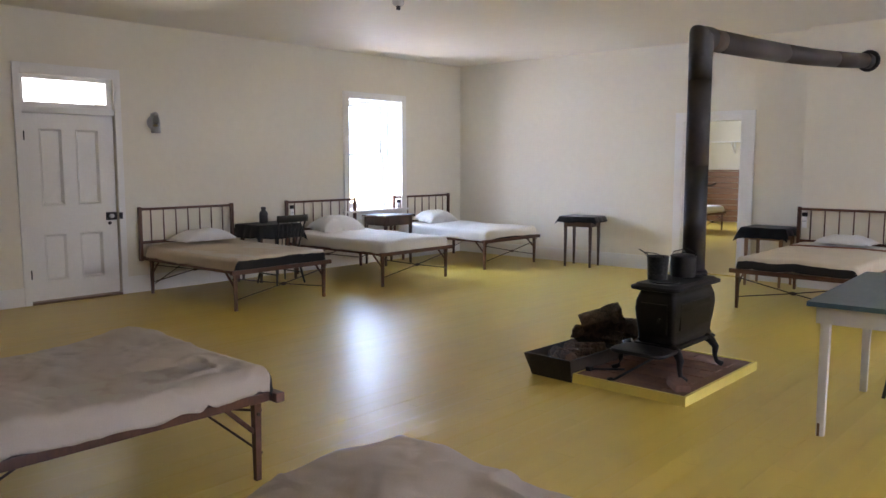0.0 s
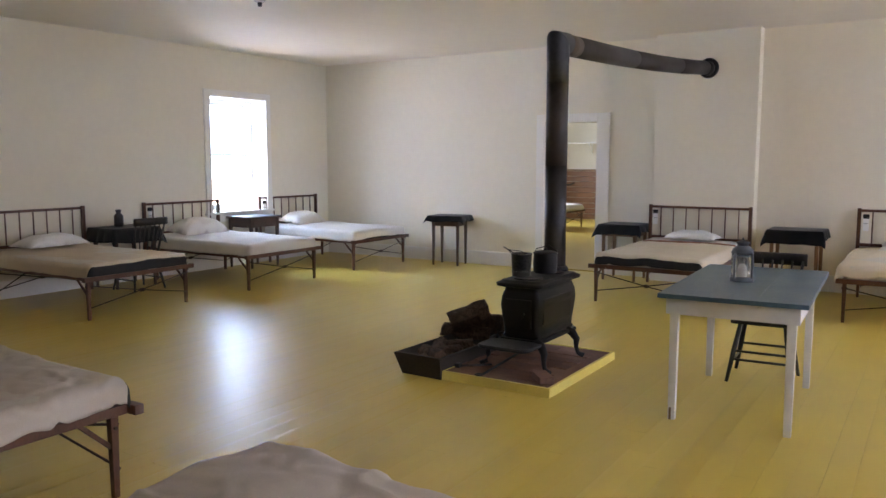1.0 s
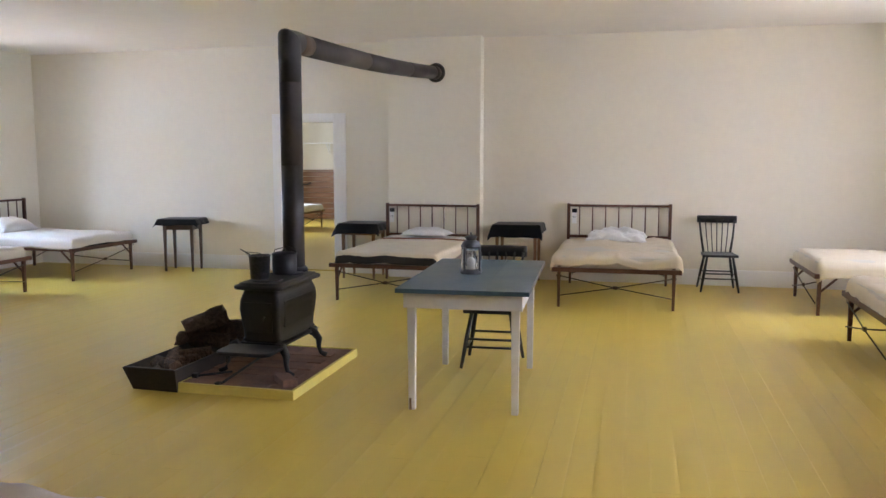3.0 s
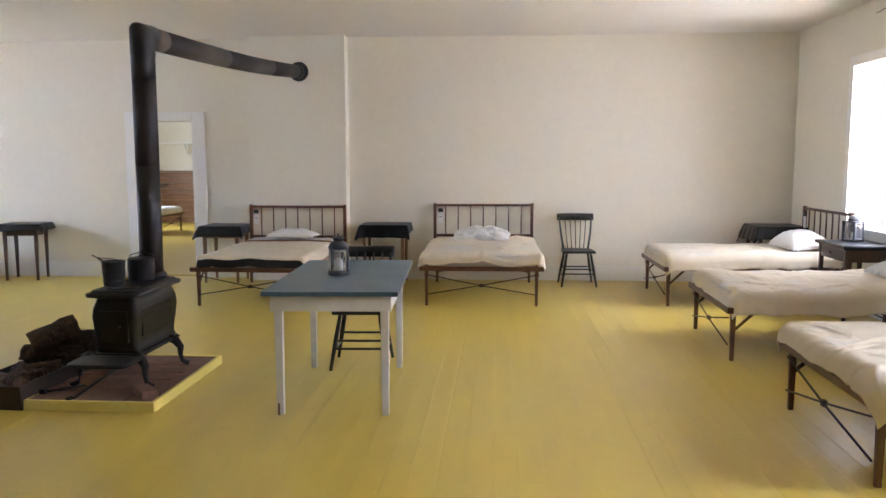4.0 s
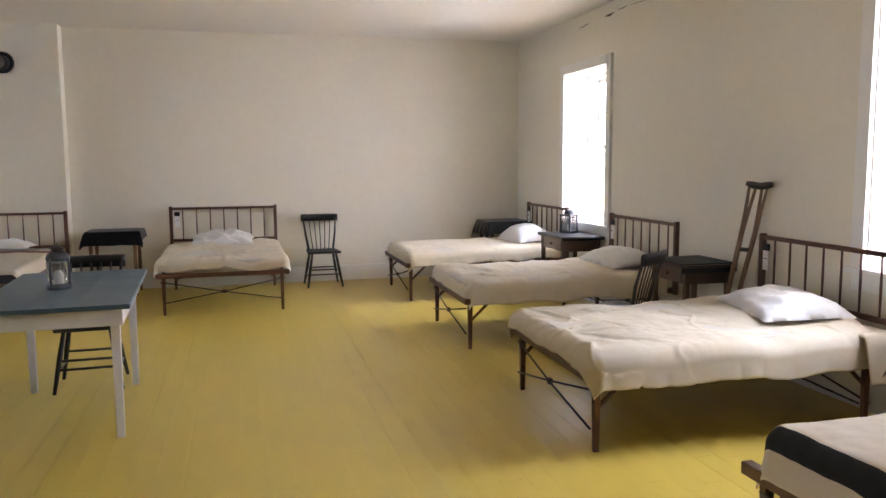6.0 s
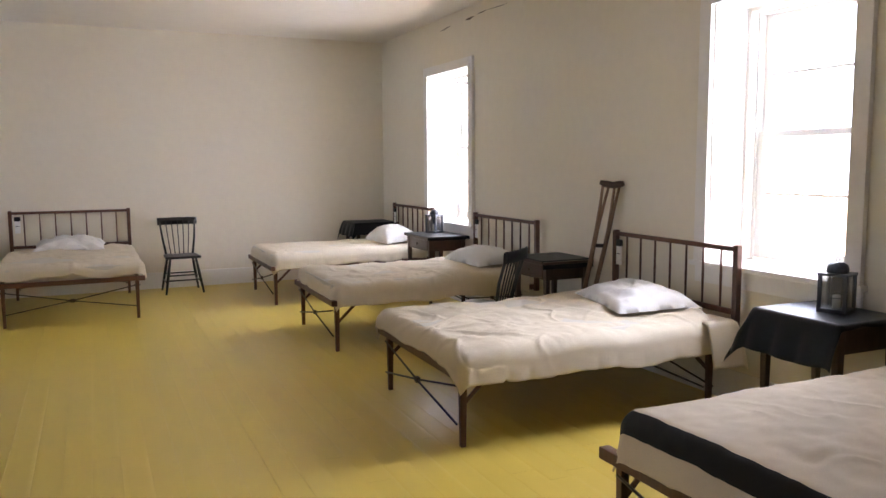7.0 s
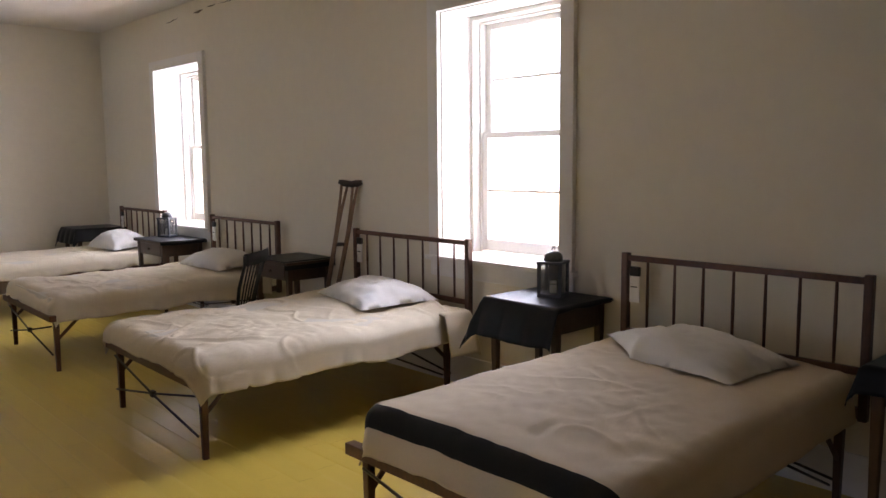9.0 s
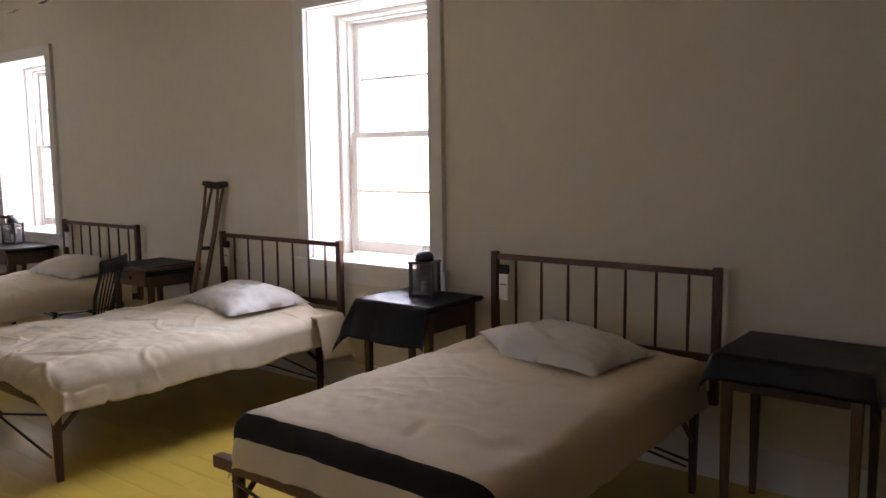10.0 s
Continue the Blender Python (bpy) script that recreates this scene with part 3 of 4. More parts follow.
FOLDS_E9 = ((-0.10, -0.10, 0.2, 0.24, 0.0055), (0.12, -0.02, 0.9, 0.20, 0.0050), (-0.15, 0.10, 2.4, 0.20, 0.0044), (0.28, -0.25, 1.5, 0.22, 0.0039),
            (-0.35, -0.40, 0.6, 0.22, 0.0039), (0.05, -0.55, 1.9, 0.20, 0.0033), (-0.30, 0.40, 0.3, 0.25, 0.0033), (0.30, 0.30, 2.8, 0.22, 0.0033))
FOLDS_E7 = ((0.30, -0.60, 1.2, 0.20, 0.016), (0.0, -0.55, 0.6, 0.20, 0.015), (-0.3, -0.6, 1.8, 0.16, 0.014), (0.2, 0.0, 0.3, 0.28, 0.010))


def hump_e8(u, v):
    return soft_bed(u, v) + creases(u, v, FOLDS_E8)


def hump_e7(u, v):
    return soft_bed(u, v) + creases(u, v, FOLDS_E7)


def hump_e9(u, v):
    return 0.014 * math.cos(u * 2.4) + 0.008 * v - 0.01 + pucker(u, v, 0.014) + creases(u, v, FOLDS_E9)


def hump_s11(u, v):
    return soft_bed(u, v) + pucker(u, v, 0.011) + 0.05 * math.exp(-((u - 0.42) ** 2 + (v + 0.6) ** 2) / 0.12)


def hump_s10(u, v):
    return soft_bed(u, v) + pucker(u, v, 0.022) + 0.035 * math.exp(-((u - 0.56) ** 2 + (v + 0.72) ** 2) / 0.025)


CREAM = (M_BLANKET, M_STRIPE)
TAN = (M_BLANKET_TAN, M_STRIPE)
PALE = (M_BLANKET_PALE, M_STRIPE)
blanket("w1", "tan wool blanket with a broad black stripe at the foot", TAN, (0.10, 0.10, 0.10, 0.0), 0.012, 1.3, (0.0, 0.10), hem=0.015, ripple=0.004, top=-0.02)
blanket("w2", "cream wool blanket tucked over the cot, coloured paler for the window light", (M_BLANKET_LIT, M_STRIPE), (0.11, 0.11, 0.11, 0.0), 0.014, 5.1, hem=0.012, ripple=0.005)
blanket("w3", "cream wool blanket with a black stripe folded under the foot", (M_BLANKET_LIT, M_STRIPE), (0.11, 0.11, 0.12, 0.0), 0.012, 8.7, (0.0, 0.03), hem=0.015, ripple=0.005)
blanket("n4", "cream blanket with a broad black stripe at the foot", CREAM, (0.09, 0.09, 0.10, 0.0), 0.012, 11.2, (0.0, 0.085), hem=0.02, ripple=0.004, length=1.40)
blanket("n5", "cream wool blanket hanging loosely over the cot", CREAM, (0.10, 0.10, 0.075, 0.0), 0.034, 14.9, hem=0.022, width=1.34, r=0.065)
blanket("e6", "cream wool blanket laid over the cot", CREAM, (0.10, 0.10, 0.10, 0.0), 0.018, 17.4, width=1.28, r=0.08)
blanket("e7", "rumpled cream wool blanket laid over the cot", CREAM, (0.13, 0.13, 0.085, 0.0), 0.022, 21.8, width=1.30, r=0.085, hump=hump_e7)
blanket("e8", "rumpled cream wool blanket hanging loosely over the cot", CREAM, (0.12, 0.14, 0.07, 0.0), 0.024, 26.5, shift=-0.045, hem=0.022, ripple=0.009, width=1.37, r=0.09, hump=hump_e8, nx=130, ny=180)
blanket("e9", "warm cream wool blanket with a broad black stripe along the foot", (M_BLANKET_WARM, M_STRIPE), (0.12, 0.17, 0.15, 0.0), 0.008, 31.3, (0.105, 0.195), top=0.045, hem=0.006, ripple=0.003, shift=-0.004, width=1.20, aside=0.012, flare=0.14, r=0.07, hump=hump_e9, nx=130, ny=190)
blanket("s10", "pale wool blanket with a black stripe at the foot", PALE, (0.085, 0.085, 0.09, 0.0), 0.030, 35.9, (0.0, 0.11), hem=0.005, ripple=0.002, hump=hump_s10, width=1.26, r=0.07)
blanket("s11", "rumpled pale wool blanket over the cot", PALE, (0.15, 0.15, 0.14, 0.0), 0.028, 41.7, hump=hump_s11, hem=0.02, width=1.26, r=0.07)

# the second, folded blanket of the bed by the chimney
bm = drape(1.16, 0.42, (0.06, 0.06, 0.0, 0.0), 0.03, 50, 40, 0.008, 50.2, 0.01, 0.08, (0.0, 0.08), 0.003, soft_bed)
thicken(lone("folded_blanket", bm, (M_SHEET, M_BORDER), "cream sheet with a brown border at the head of the cot", "blanket", at=bed_at("n4") @ pose(0, 1.64, BED_TOP + 0.03)), 0.01)
# the white corner of a sheet that hangs at the head of the rumpled bed
bm = drape(0.26, 0.24, (0.0, 0.25, 0.0, 0.06), 0.03, 28, 18, 0.004, 55.0, 0.05, 0.22, None, 0.012)
thicken(lone("bed_sheet", bm, M_BLANKET, "corner of a cream sheet hanging beside the cot", "sheet", at=bed_at("e8") @ pose(0.575, 1.74, BED_TOP + 0.008)), 0.004)


def pillow_mesh(w, d, h, seed, crumple=0.01, tail=0.0):
    """A stuffed case; tail pinches and flattens its x- end."""
    bm = bmesh.new()
    n = 34
    sheets = []
    for s in (1, -1):
        rows = []
        for j in range(n + 1):
            row = []
            for i in range(n + 1):
                a, b = 2 * i / n - 1, 2 * j / n - 1
                fat = max(0.0, (1 - abs(a) ** 2.6)) ** 0.55 * max(0.0, (1 - abs(b) ** 2.6)) ** 0.55
                pin = 1 - 0.07 * (1 - abs(a)) ** 1.0 * (abs(b) ** 6) - 0.0
                pin2 = 1 - 0.07 * (1 - abs(b)) ** 1.0 * (abs(a) ** 6)
                q = Vector((a * 2 + seed, b * 2, s + seed))
                wr = crumple * (noise.noise(q * 1.3) + 0.5 * noise.noise(q * 3.1)) * (0.25 + fat)
                z = (0.62 if s > 0 else -0.38) * h * fat + (wr if s > 0 else 0) - 0.30 * h * (1 - fat)
                slack = 1 - tail * max(0.0, -a - 0.25) ** 0.7
                row.append(bm.verts.new((a * w / 2 * pin2, b * d / 2 * pin * slack + 0.10 * (1 - slack) * d, z * slack)))
            rows.append(row)
        sheets.append(rows)
        for j in range(n):
            for i in range(n):
                q = (rows[j][i], rows[j][i + 1], rows[j + 1][i + 1], rows[j + 1][i])
                bm.faces.new(q if s > 0 else q[::-1]).smooth = True
    bmesh.ops.remove_doubles(bm, verts=list(bm.verts), dist=0.0006)
    return bm


def pillow(key, w, d, h, seed, off, turn, label, tilt=0.0, crumple=0.012, lift=0.0, along=1.60, tail=0.0):
    return lone("pillow", pillow_mesh(w, d, h, seed, crumple, tail), M_SHEET, label, "pillow", "bed pillows",
                at=bed_at(key) @ pose(off, along, BED_TOP + 0.036 + 0.38 * h + lift, tilt, 0, turn))


PL = "plump white cotton pillow on the blanket"
pillow("w1", 0.74, 0.42, 0.13, 1, 0.0, 3, "flat white cotton pillow on the blanket")
pillow("w2", 0.74, 0.44, 0.20, 2, 0.0, -2, PL, 6)
pillow("w3", 0.70, 0.42, 0.18, 3, 0.0, 4, PL, 6)
pillow("n4", 0.62, 0.36, 0.10, 4, 0.02, -2, "thin white cotton pillow on the folded sheet", lift=0.03)
pillow("n5", 0.74, 0.36, 0.11, 5, -0.02, -3, "crumpled white cotton pillow on the blanket", 6, 0.06)
pillow("e6", 0.70, 0.44, 0.19, 6, 0.06, 4, PL, 5)
pillow("e7", 0.74, 0.46, 0.15, 7, 0.02, 2, PL, 3, along=1.65)
pillow("e8", 0.82, 0.56, 0.125, 8, 0.0, -13, PL, 2, 0.022, -0.004, 1.61)
pillow("e9", 0.88, 0.52, 0.115, 9, -0.04, -8, "crumpled white cotton pillow on the cream blanket", 0, 0.028, 0.028, 1.50, 0.85)

for key, side in (("n4", -1), ("n5", -1), ("w2", -1), ("w3", -1), ("e6", -1), ("e7", -1), ("e8", -1), ("e9", -1)):
    t = thing("bed_card", "small white card in a black clip on the headboard post", "card holder", "bed cards", at=bed_at(key) @ pose(side * 0.555, 1.882, 0))
    part("card", box((-0.030, -0.006, 0.755), (0.030, 0.004, 0.915), 0.002), M_CARD, t)
    part("clip", box((-0.033, -0.010, 0.893), (0.033, 0.010, 0.945), 0.009), M_CAST, t)
    part("ink_line", box((-0.02, -0.0085, 0.835), (0.02, -0.0062, 0.84)), M_CAST, t)


# ---- small tables ----
def side_table(at, w, d, h, label, drawer=0, wood=None, front=None):
    """A small table, back at y = +d/2; the drawer faces the x- side."""
    wood = wood or M_TABLEWOOD
    t = thing("side_table", label, "table", "bedside tables", at=at)
    part("tabletop", box((-w / 2, -d / 2, h - 0.022), (w / 2, d / 2, h), 0.006), wood, t)
    for sx in (-1, 1):
        for sy in (-1, 1):
            x, y = sx * (w / 2 - 0.05), sy * (d / 2 - 0.05)
            part("leg", box((x - 0.022, y - 0.022, 0), (x + 0.022, y + 0.022, h - 0.022), 0.004, 0.62), front if (front and sy < 0) else wood, t)
    for sx in (-1, 1):
        x = sx * (w / 2 - 0.05)
        part("apron", box((x - 0.01, -d / 2 + 0.072, h - 0.15), (x + 0.01, d / 2 - 0.072, h - 0.022), 0.002), wood, t)
    for sy in (-1, 1):
        y = sy * (d / 2 - 0.05)
        part("apron", box((-w / 2 + 0.072, y - 0.01, h - 0.15), (w / 2 - 0.072, y + 0.01, h - 0.022), 0.002), wood, t)
    if drawer:
        dr = part("drawer", box((-w / 2 + 0.09, -d / 2 + 0.032, h - 0.138), (w / 2 - 0.09, -d / 2 + 0.041, h - 0.036), 0.002), wood, t)
        part("knob", tube([(0, -d / 2 + 0.033, h - 0.087), (0, -d / 2 + 0.02, h - 0.087), (0, -d / 2 + 0.005, h - 0.087)], [0.006, 0.014, 0.012], 10), wood, dr)
    return t


def table_cloth(at, w, d, h, over, seed, label, flare=0.22, hem=0.04, mat=None):
    bm = drape(w + 0.01, d + 0.01, over, 0.008, 44, 40, 0.0015, seed, hem, flare, None, 0.014)
    return thicken(lone("table_cloth", bm, mat or M_CLOTH, label, "cloth", "black table cloths", at=at @ pose(0, 0, h + 0.005)), 0.003)


CL = "black oilcloth draped over a small table"
ST = "small dark wooden table with square tapered legs"
# east wall: table local -y faces into the room (-x in the room)
P = pose(3.50, 9.72, 0, 0, 0, -90)
side_table(P, 0.56, 0.58, 0.755, ST)
table_cloth(P, 0.56, 0.58, 0.755, (0.14, 0.14, 0.17, 0.02), 61, CL)
P = pose(3.555, 7.66, 0, 0, 0, -90)
side_table(P, 0.68, 0.48, 0.745, "small dark wooden table with a drawer under a window", 1)
table_cloth(P, 0.68, 0.48, 0.747, (0.0, 0.03, 0.0, 0.0), 65, "black oilcloth lying flat on a small table", 0.1, 0.01)
P = pose(3.57, 5.32, 0, 0, 0, -90)
side_table(P, 0.56, 0.46, 0.745, "small dark wooden table with a drawer beside a cot", 1)
table_cloth(P, 0.50, 0.46, 0.747, (0.0, 0.06, 0.0, 0.0), 67, "black oilcloth lying flat on a small table", 0.1, 0.01)
P = pose(3.56, 2.63, 0, 0, 0, -90)
side_table(P, 0.54, 0.48, 0.745, "dark wooden table with a drawer below the window")
table_cloth(P, 0.54, 0.48, 0.747, (0.20, 0.01, 0.20, 0.0), 71, "black oilcloth hanging in a point over a small table", 0.30)
P = pose(3.54, 0.58, 0, 0, 0, -90)
# front legs get a paler brown than the rest
side_table(P, 0.58, 0.50, 0.735, "small dark wooden table with paler front legs beside a cot", 0, M_TABLEWOOD, M_CRUTCH)
table_cloth(P, 0.58, 0.50, 0.735, (0.12, 0.12, 0.095, 0.02), 73, "black oilcloth hanging over a small table", 0.16, 0.01)
# north wall
P = pose(-6.17, 9.775, 0, 0, 0, 9)
side_table(P, 0.49, 0.42, 0.74, "small table with thin wooden legs")
table_cloth(P, 0.54, 0.43, 0.74, (0.075, 0.075, 0.075, 0.0), 77, CL, 0.45, 0.02)
P = pose(-3.44, 9.76, 0, 0, 0, 0)
side_table(P, 0.52, 0.50, 0.73, "small table with bare pine legs beside the doorway", 0, M_PALEWOOD)
table_cloth(P, 0.54, 0.50, 0.73, (0.12, 0.08, 0.12, 0.0), 79, CL, 0.35)
P = pose(-1.34, 9.74, 0, 0, 0, 0)
side_table(P, 0.58, 0.50, 0.755, "small table with bare pine legs beside the chimney", 0, M_PALEWOOD)
table_cloth(P, 0.60, 0.50, 0.755, (0.12, 0.09, 0.15, 0.0), 83, CL, 0.2, 0.02)
# west wall
P = pose(-8.50, 5.86, 0, 0, 0, 90)
side_table(P, 0.64, 0.50, 0.735, ST)
table_cloth(P, 0.66, 0.52, 0.735, (0.15, 0.15, 0.16, 0.0), 87, CL, 0.2)
P = pose(-8.50, 8.04, 0, 0, 0, 90)
side_table(P, 0.62, 0.52, 0.745, "small reddish wooden table below the window", 1)
table_cloth(P, 0.62, 0.50, 0.747, (0.0, 0.03, 0.02, 0.0), 89, "dark oilcloth lying flat on a small table, tinted blue for the window's reflection", 0.1, 0.01, M_DARKTOP)


# ---- chairs ----
def build_chair():
    """A plank-seat chair that faces -y."""
    t = thing("chair", "black painted wooden spindle-back chair with a plank seat", "chair", "ward chairs")
    bm = bmesh.new()
    bm_box(bm, (-0.205, -0.19, 0.415), (0.205, 0.19, 0.445), 0.012)
    for v in bm.verts:
        if v.co.y > 0:
            v.co.x *= 0.90
    part("seat", bm, M_BLACKPAINT, t)
    feet = {}
    for sx in (-1, 1):
        for sy in (-1, 1):
            a, b = (sx * 0.145, sy * 0.13, 0.42), (sx * 0.215, sy * 0.205, 0.0)
            feet[sx, sy] = (Vector(a), Vector(b))
            part("leg", tube([a, Vector(a).lerp(Vector(b), 0.45), b], [0.014, 0.018, 0.012], 10), M_BLACKPAINT, t)

    def on(sx, sy, k):
        return feet[sx, sy][0].lerp(feet[sx, sy][1], k)

    for k in (0.48, 0.62):
        part("stretcher", tube([on(-1, -1, k), on(1, -1, k)], 0.009, 8), M_BLACKPAINT, t)
    part("stretcher", tube([on(-1, 1, 0.5), on(1, 1, 0.5)], 0.009, 8), M_BLACKPAINT, t)
    for sx in (-1, 1):
        part("stretcher", tube([on(sx, -1, 0.68), on(sx, 1, 0.68)], 0.009, 8), M_BLACKPAINT, t)
        part("back_post", tube([(sx * 0.155, 0.165, 0.44), (sx * 0.185, 0.20, 0.63), (sx * 0.205, 0.265, 0.83)], [0.014, 0.013, 0.010], 8), M_BLACKPAINT, t)
    for k in range(5):
        x = -0.10 + 0.05 * k
        part("spindle", tube([(x, 0.165, 0.44), (x * 1.2, 0.21, 0.63), (x * 1.35, 0.265, 0.83)], 0.0065, 6), M_BLACKPAINT, t)
    bm = bmesh.new()
    n = 12
    prof = []
    for i in range(n + 1):
        x = -0.232 + 0.464 * i / n
        y = 0.275 + 0.03 * (1 - (x / 0.232) ** 2) - 0.01
        prof.append([bm.verts.new((x, y + dy, z)) for dy, z in ((-0.011, 0.795), (0.011, 0.795), (0.013, 0.865), (0.004, 0.882), (-0.009, 0.865))])
    for a, b in zip(prof, prof[1:]):
        for k in range(5):
            bm.faces.new((a[k], a[(k + 1) % 5], b[(k + 1) % 5], b[k])).smooth = True
    bm.faces.new(prof[0][::-1])
    bm.faces.new(prof[-1])
    part("crest_rail", bm, M_BLACKPAINT, t)
    return t


chair = build_chair()
chair.matrix_basis = pose(1.09, 9.68, 0, 0, 0, 2)
copy_thing(chair, pose(-0.935, 5.64, 0, 0, 0, 3))
copy_thing(chair, pose(2.85, 5.13, 0, 0, 0, -140))
copy_thing(chair, pose(-8.13, 5.77, 0, 0, 0, -90))

# ---- work table ----
wt = thing("work_table", "wooden table with a blue-grey painted top and white painted legs", "table", at=pose(-0.901, 4.333, 0, 0, 0, 2.8))
for a, b in ((-0.408, -0.1343), (-0.1341, 0.1339), (0.1341, 0.408)):
    part("top_board", box((a, 0.0, 0.748), (b, 1.53, 0.775), 0.0012), M_BLUETOP, wt)
LEGS = ((-0.322, 0.09), (0.322, 0.09), (-0.322, 1.205), (0.322, 1.205))
for x, y in LEGS:
    part("leg", box((x - 0.026, y - 0.026, 0), (x + 0.026, y + 0.026, 0.748), 0.004, 0.8), M_TABLEWHITE, wt)
part("worn_foot", box((-0.337, 0.0672, 0.0), (-0.323, 0.070, 0.075), 0.001), M_CRUTCH, wt, "bare wood where the paint has chipped")
part("apron", box((-0.366, 0.044, 0.650), (0.366, 0.062, 0.748), 0.003), M_TABLEWHITE, wt)
part("apron", box((-0.366, 1.233, 0.650), (0.366, 1.251, 0.748), 0.003), M_TABLEWHITE, wt)
for x in (-0.364, 0.348):
    part("apron", box((x, 0.062, 0.650), (x + 0.016, 1.233, 0.748), 0.002), M_TABLEWHITE, wt)


def build_lantern():
    """A square candle lantern with a domed cap and a ring."""
    t = thing("lantern", "black tin candle lantern with glass sides and a domed cap", "lantern", "candle lanterns")
    w = 0.062
    part("base", box((-0.072, -0.072, 0), (0.072, 0.072, 0.022), 0.004), M_LANTERN, t)
    for sx in (-1, 1):
        for sy in (-1, 1):
            part("corner_post", box((sx * w - 0.009, sy * w - 0.009, 0.022), (sx * w + 0.009, sy * w + 0.009, 0.192), 0.001), M_LANTERN, t)
    for a, b in (((-w, -w - 0.002), (w, -w + 0.001)), ((-w, w - 0.001), (w, w + 0.002)), ((-w - 0.002, -w), (-w + 0.001, w)), ((w - 0.001, -w), (w + 0.002, w))):
        g = part("pane", box((a[0], a[1], 0.024), (b[0], b[1], 0.19)), M_LANTERN_GLASS, t)
        g.visible_shadow = False
    for s in (-1, 1):
        part("wire_guard", tube([(-w, s * (w + 0.005), 0.08), (w, s * (w + 0.005), 0.08)], 0.002, 5), M_LANTERN, t)
        part("wire_guard", tube([(-w, s * (w + 0.005), 0.135), (w, s * (w + 0.005), 0.135)], 0.002, 5), M_LANTERN, t)
    part("roof", box((-0.075, -0.075, 0.190), (0.075, 0.075, 0.204), 0.004), M_LANTERN, t)
    part("cap", lathe([(0.053, 0.203), (0.053, 0.226), (0.046, 0.244), (0.028, 0.256), (0.006, 0.260)], 18), M_LANTERN, t)
    part("ring_handle", tube([(0.0, 0.024 * math.cos(a), 0.270 + 0.012 * math.sin(a)) for a in (i * math.pi / 8 - 0.6 for i in range(12))], 0.0028, 6), M_LANTERN, t)
    part("candle", lathe([(0.020, 0.022), (0.020, 0.085), (0.013, 0.089), (0.003, 0.089)], 12), M_WAX, t)
    part("reflector", box((-0.045, 0.05, 0.03), (0.045, 0.053, 0.175), 0.001), M_TIN, t)
    return t


def build_round_lantern():
    """A round candle lantern with a rounded shoulder and a short neck."""
    t = thing("lantern", "round dark tin candle lantern with a glass body", "lantern", "candle lanterns")
    part("base", lathe([(0.064, 0.0), (0.066, 0.004), (0.066, 0.024), (0.060, 0.030), (0.05, 0.031)], 24), M_LANTERN, t)
    g = part("glass_body", lathe([(0.057, 0.030), (0.059, 0.06), (0.059, 0.14), (0.056, 0.160)], 24), M_LANTERN_GLASS, t)
    g.visible_shadow = False
    part("shoulder", lathe([(0.060, 0.156), (0.061, 0.166), (0.052, 0.186), (0.036, 0.198), (0.030, 0.202)], 24), M_LANTERN, t)
    part("neck", lathe([(0.030, 0.200), (0.030, 0.212), (0.038, 0.215), (0.036, 0.224), (0.012, 0.231)], 20), M_LANTERN, t)
    for k in range(4):
        a = math.pi / 4 + k * math.pi / 2
        c, s = math.cos(a), math.sin(a)
        part("guard_wire", tube([(0.064 * c, 0.064 * s, 0.02), (0.066 * c, 0.066 * s, 0.09), (0.062 * c, 0.062 * s, 0.165)], 0.0065, 6), M_LANTERN, t)
    part("ring_handle", tube([(0.0, 0.022 * math.cos(a), 0.232 + 0.014 * math.sin(a)) for a in (i * math.pi / 8 - 0.4 for i in range(11))], 0.0025, 6), M_LANTERN, t)
    part("candle", lathe([(0.018, 0.030), (0.018, 0.075), (0.012, 0.095), (0.003, 0.10)], 12), M_WAX, t)
    return t


lantern = build_lantern()
lantern.matrix_basis = pose(3.60, 7.80, 0.753, 0, 0, -60)
build_round_lantern().matrix_basis = pose(-0.992, 5.07, 0.775, 0, 0, 20) @ Matrix.Scale(1.15, 4)
copy_thing(lantern, pose(3.60, 2.62, 0.752, 0, 0, -70))

bt = thing("bottle", "dark glass medicine bottle on the cloth", "bottle", at=pose(-8.52, 5.80, 0.745))
part("glass_body", lathe([(0.05, 0), (0.056, 0.01), (0.056, 0.13), (0.045, 0.15), (0.028, 0.165), (0.028, 0.185)], 16), M_TIN, bt)
part("stopper", lathe([(0.03, 0.184), (0.034, 0.19), (0.034, 0.205), (0.02, 0.212)], 14), M_TIN, bt)

# ---- wall lamp beside the west door ----
wl = thing("wall_lamp", "small tin oil lamp with a reflector hung on the wall", "lamp", at=pose(WX, 4.465, 1.88))
part("reflector", tube([(0.002, 0, 0.12), (0.006, 0, 0.12), (0.016, 0, 0.12)], [0.05, 0.078, 0.084], 24), M_BRIGHTTIN, wl)
part("back_plate", box((0.0, -0.025, 0.0), (0.008, 0.025, 0.23), 0.003), M_BRIGHTTIN, wl)
part("oil_font", lathe([(0.05, 0.0), (0.055, 0.01), (0.055, 0.05), (0.03, 0.062), (0.02, 0.075)], 16, (0.07, 0, 0)), M_BRIGHTTIN, wl)
part("burner", lathe([(0.022, 0.074), (0.03, 0.08), (0.03, 0.095), (0.018, 0.1)], 14, (0.07, 0, 0)), M_BRASS, wl)
part("glass_chimney", lathe([(0.02, 0.1), (0.04, 0.13), (0.042, 0.15), (0.028, 0.185), (0.024, 0.21)], 16, (0.07, 0, 0)), M_LANTERN_GLASS, wl)
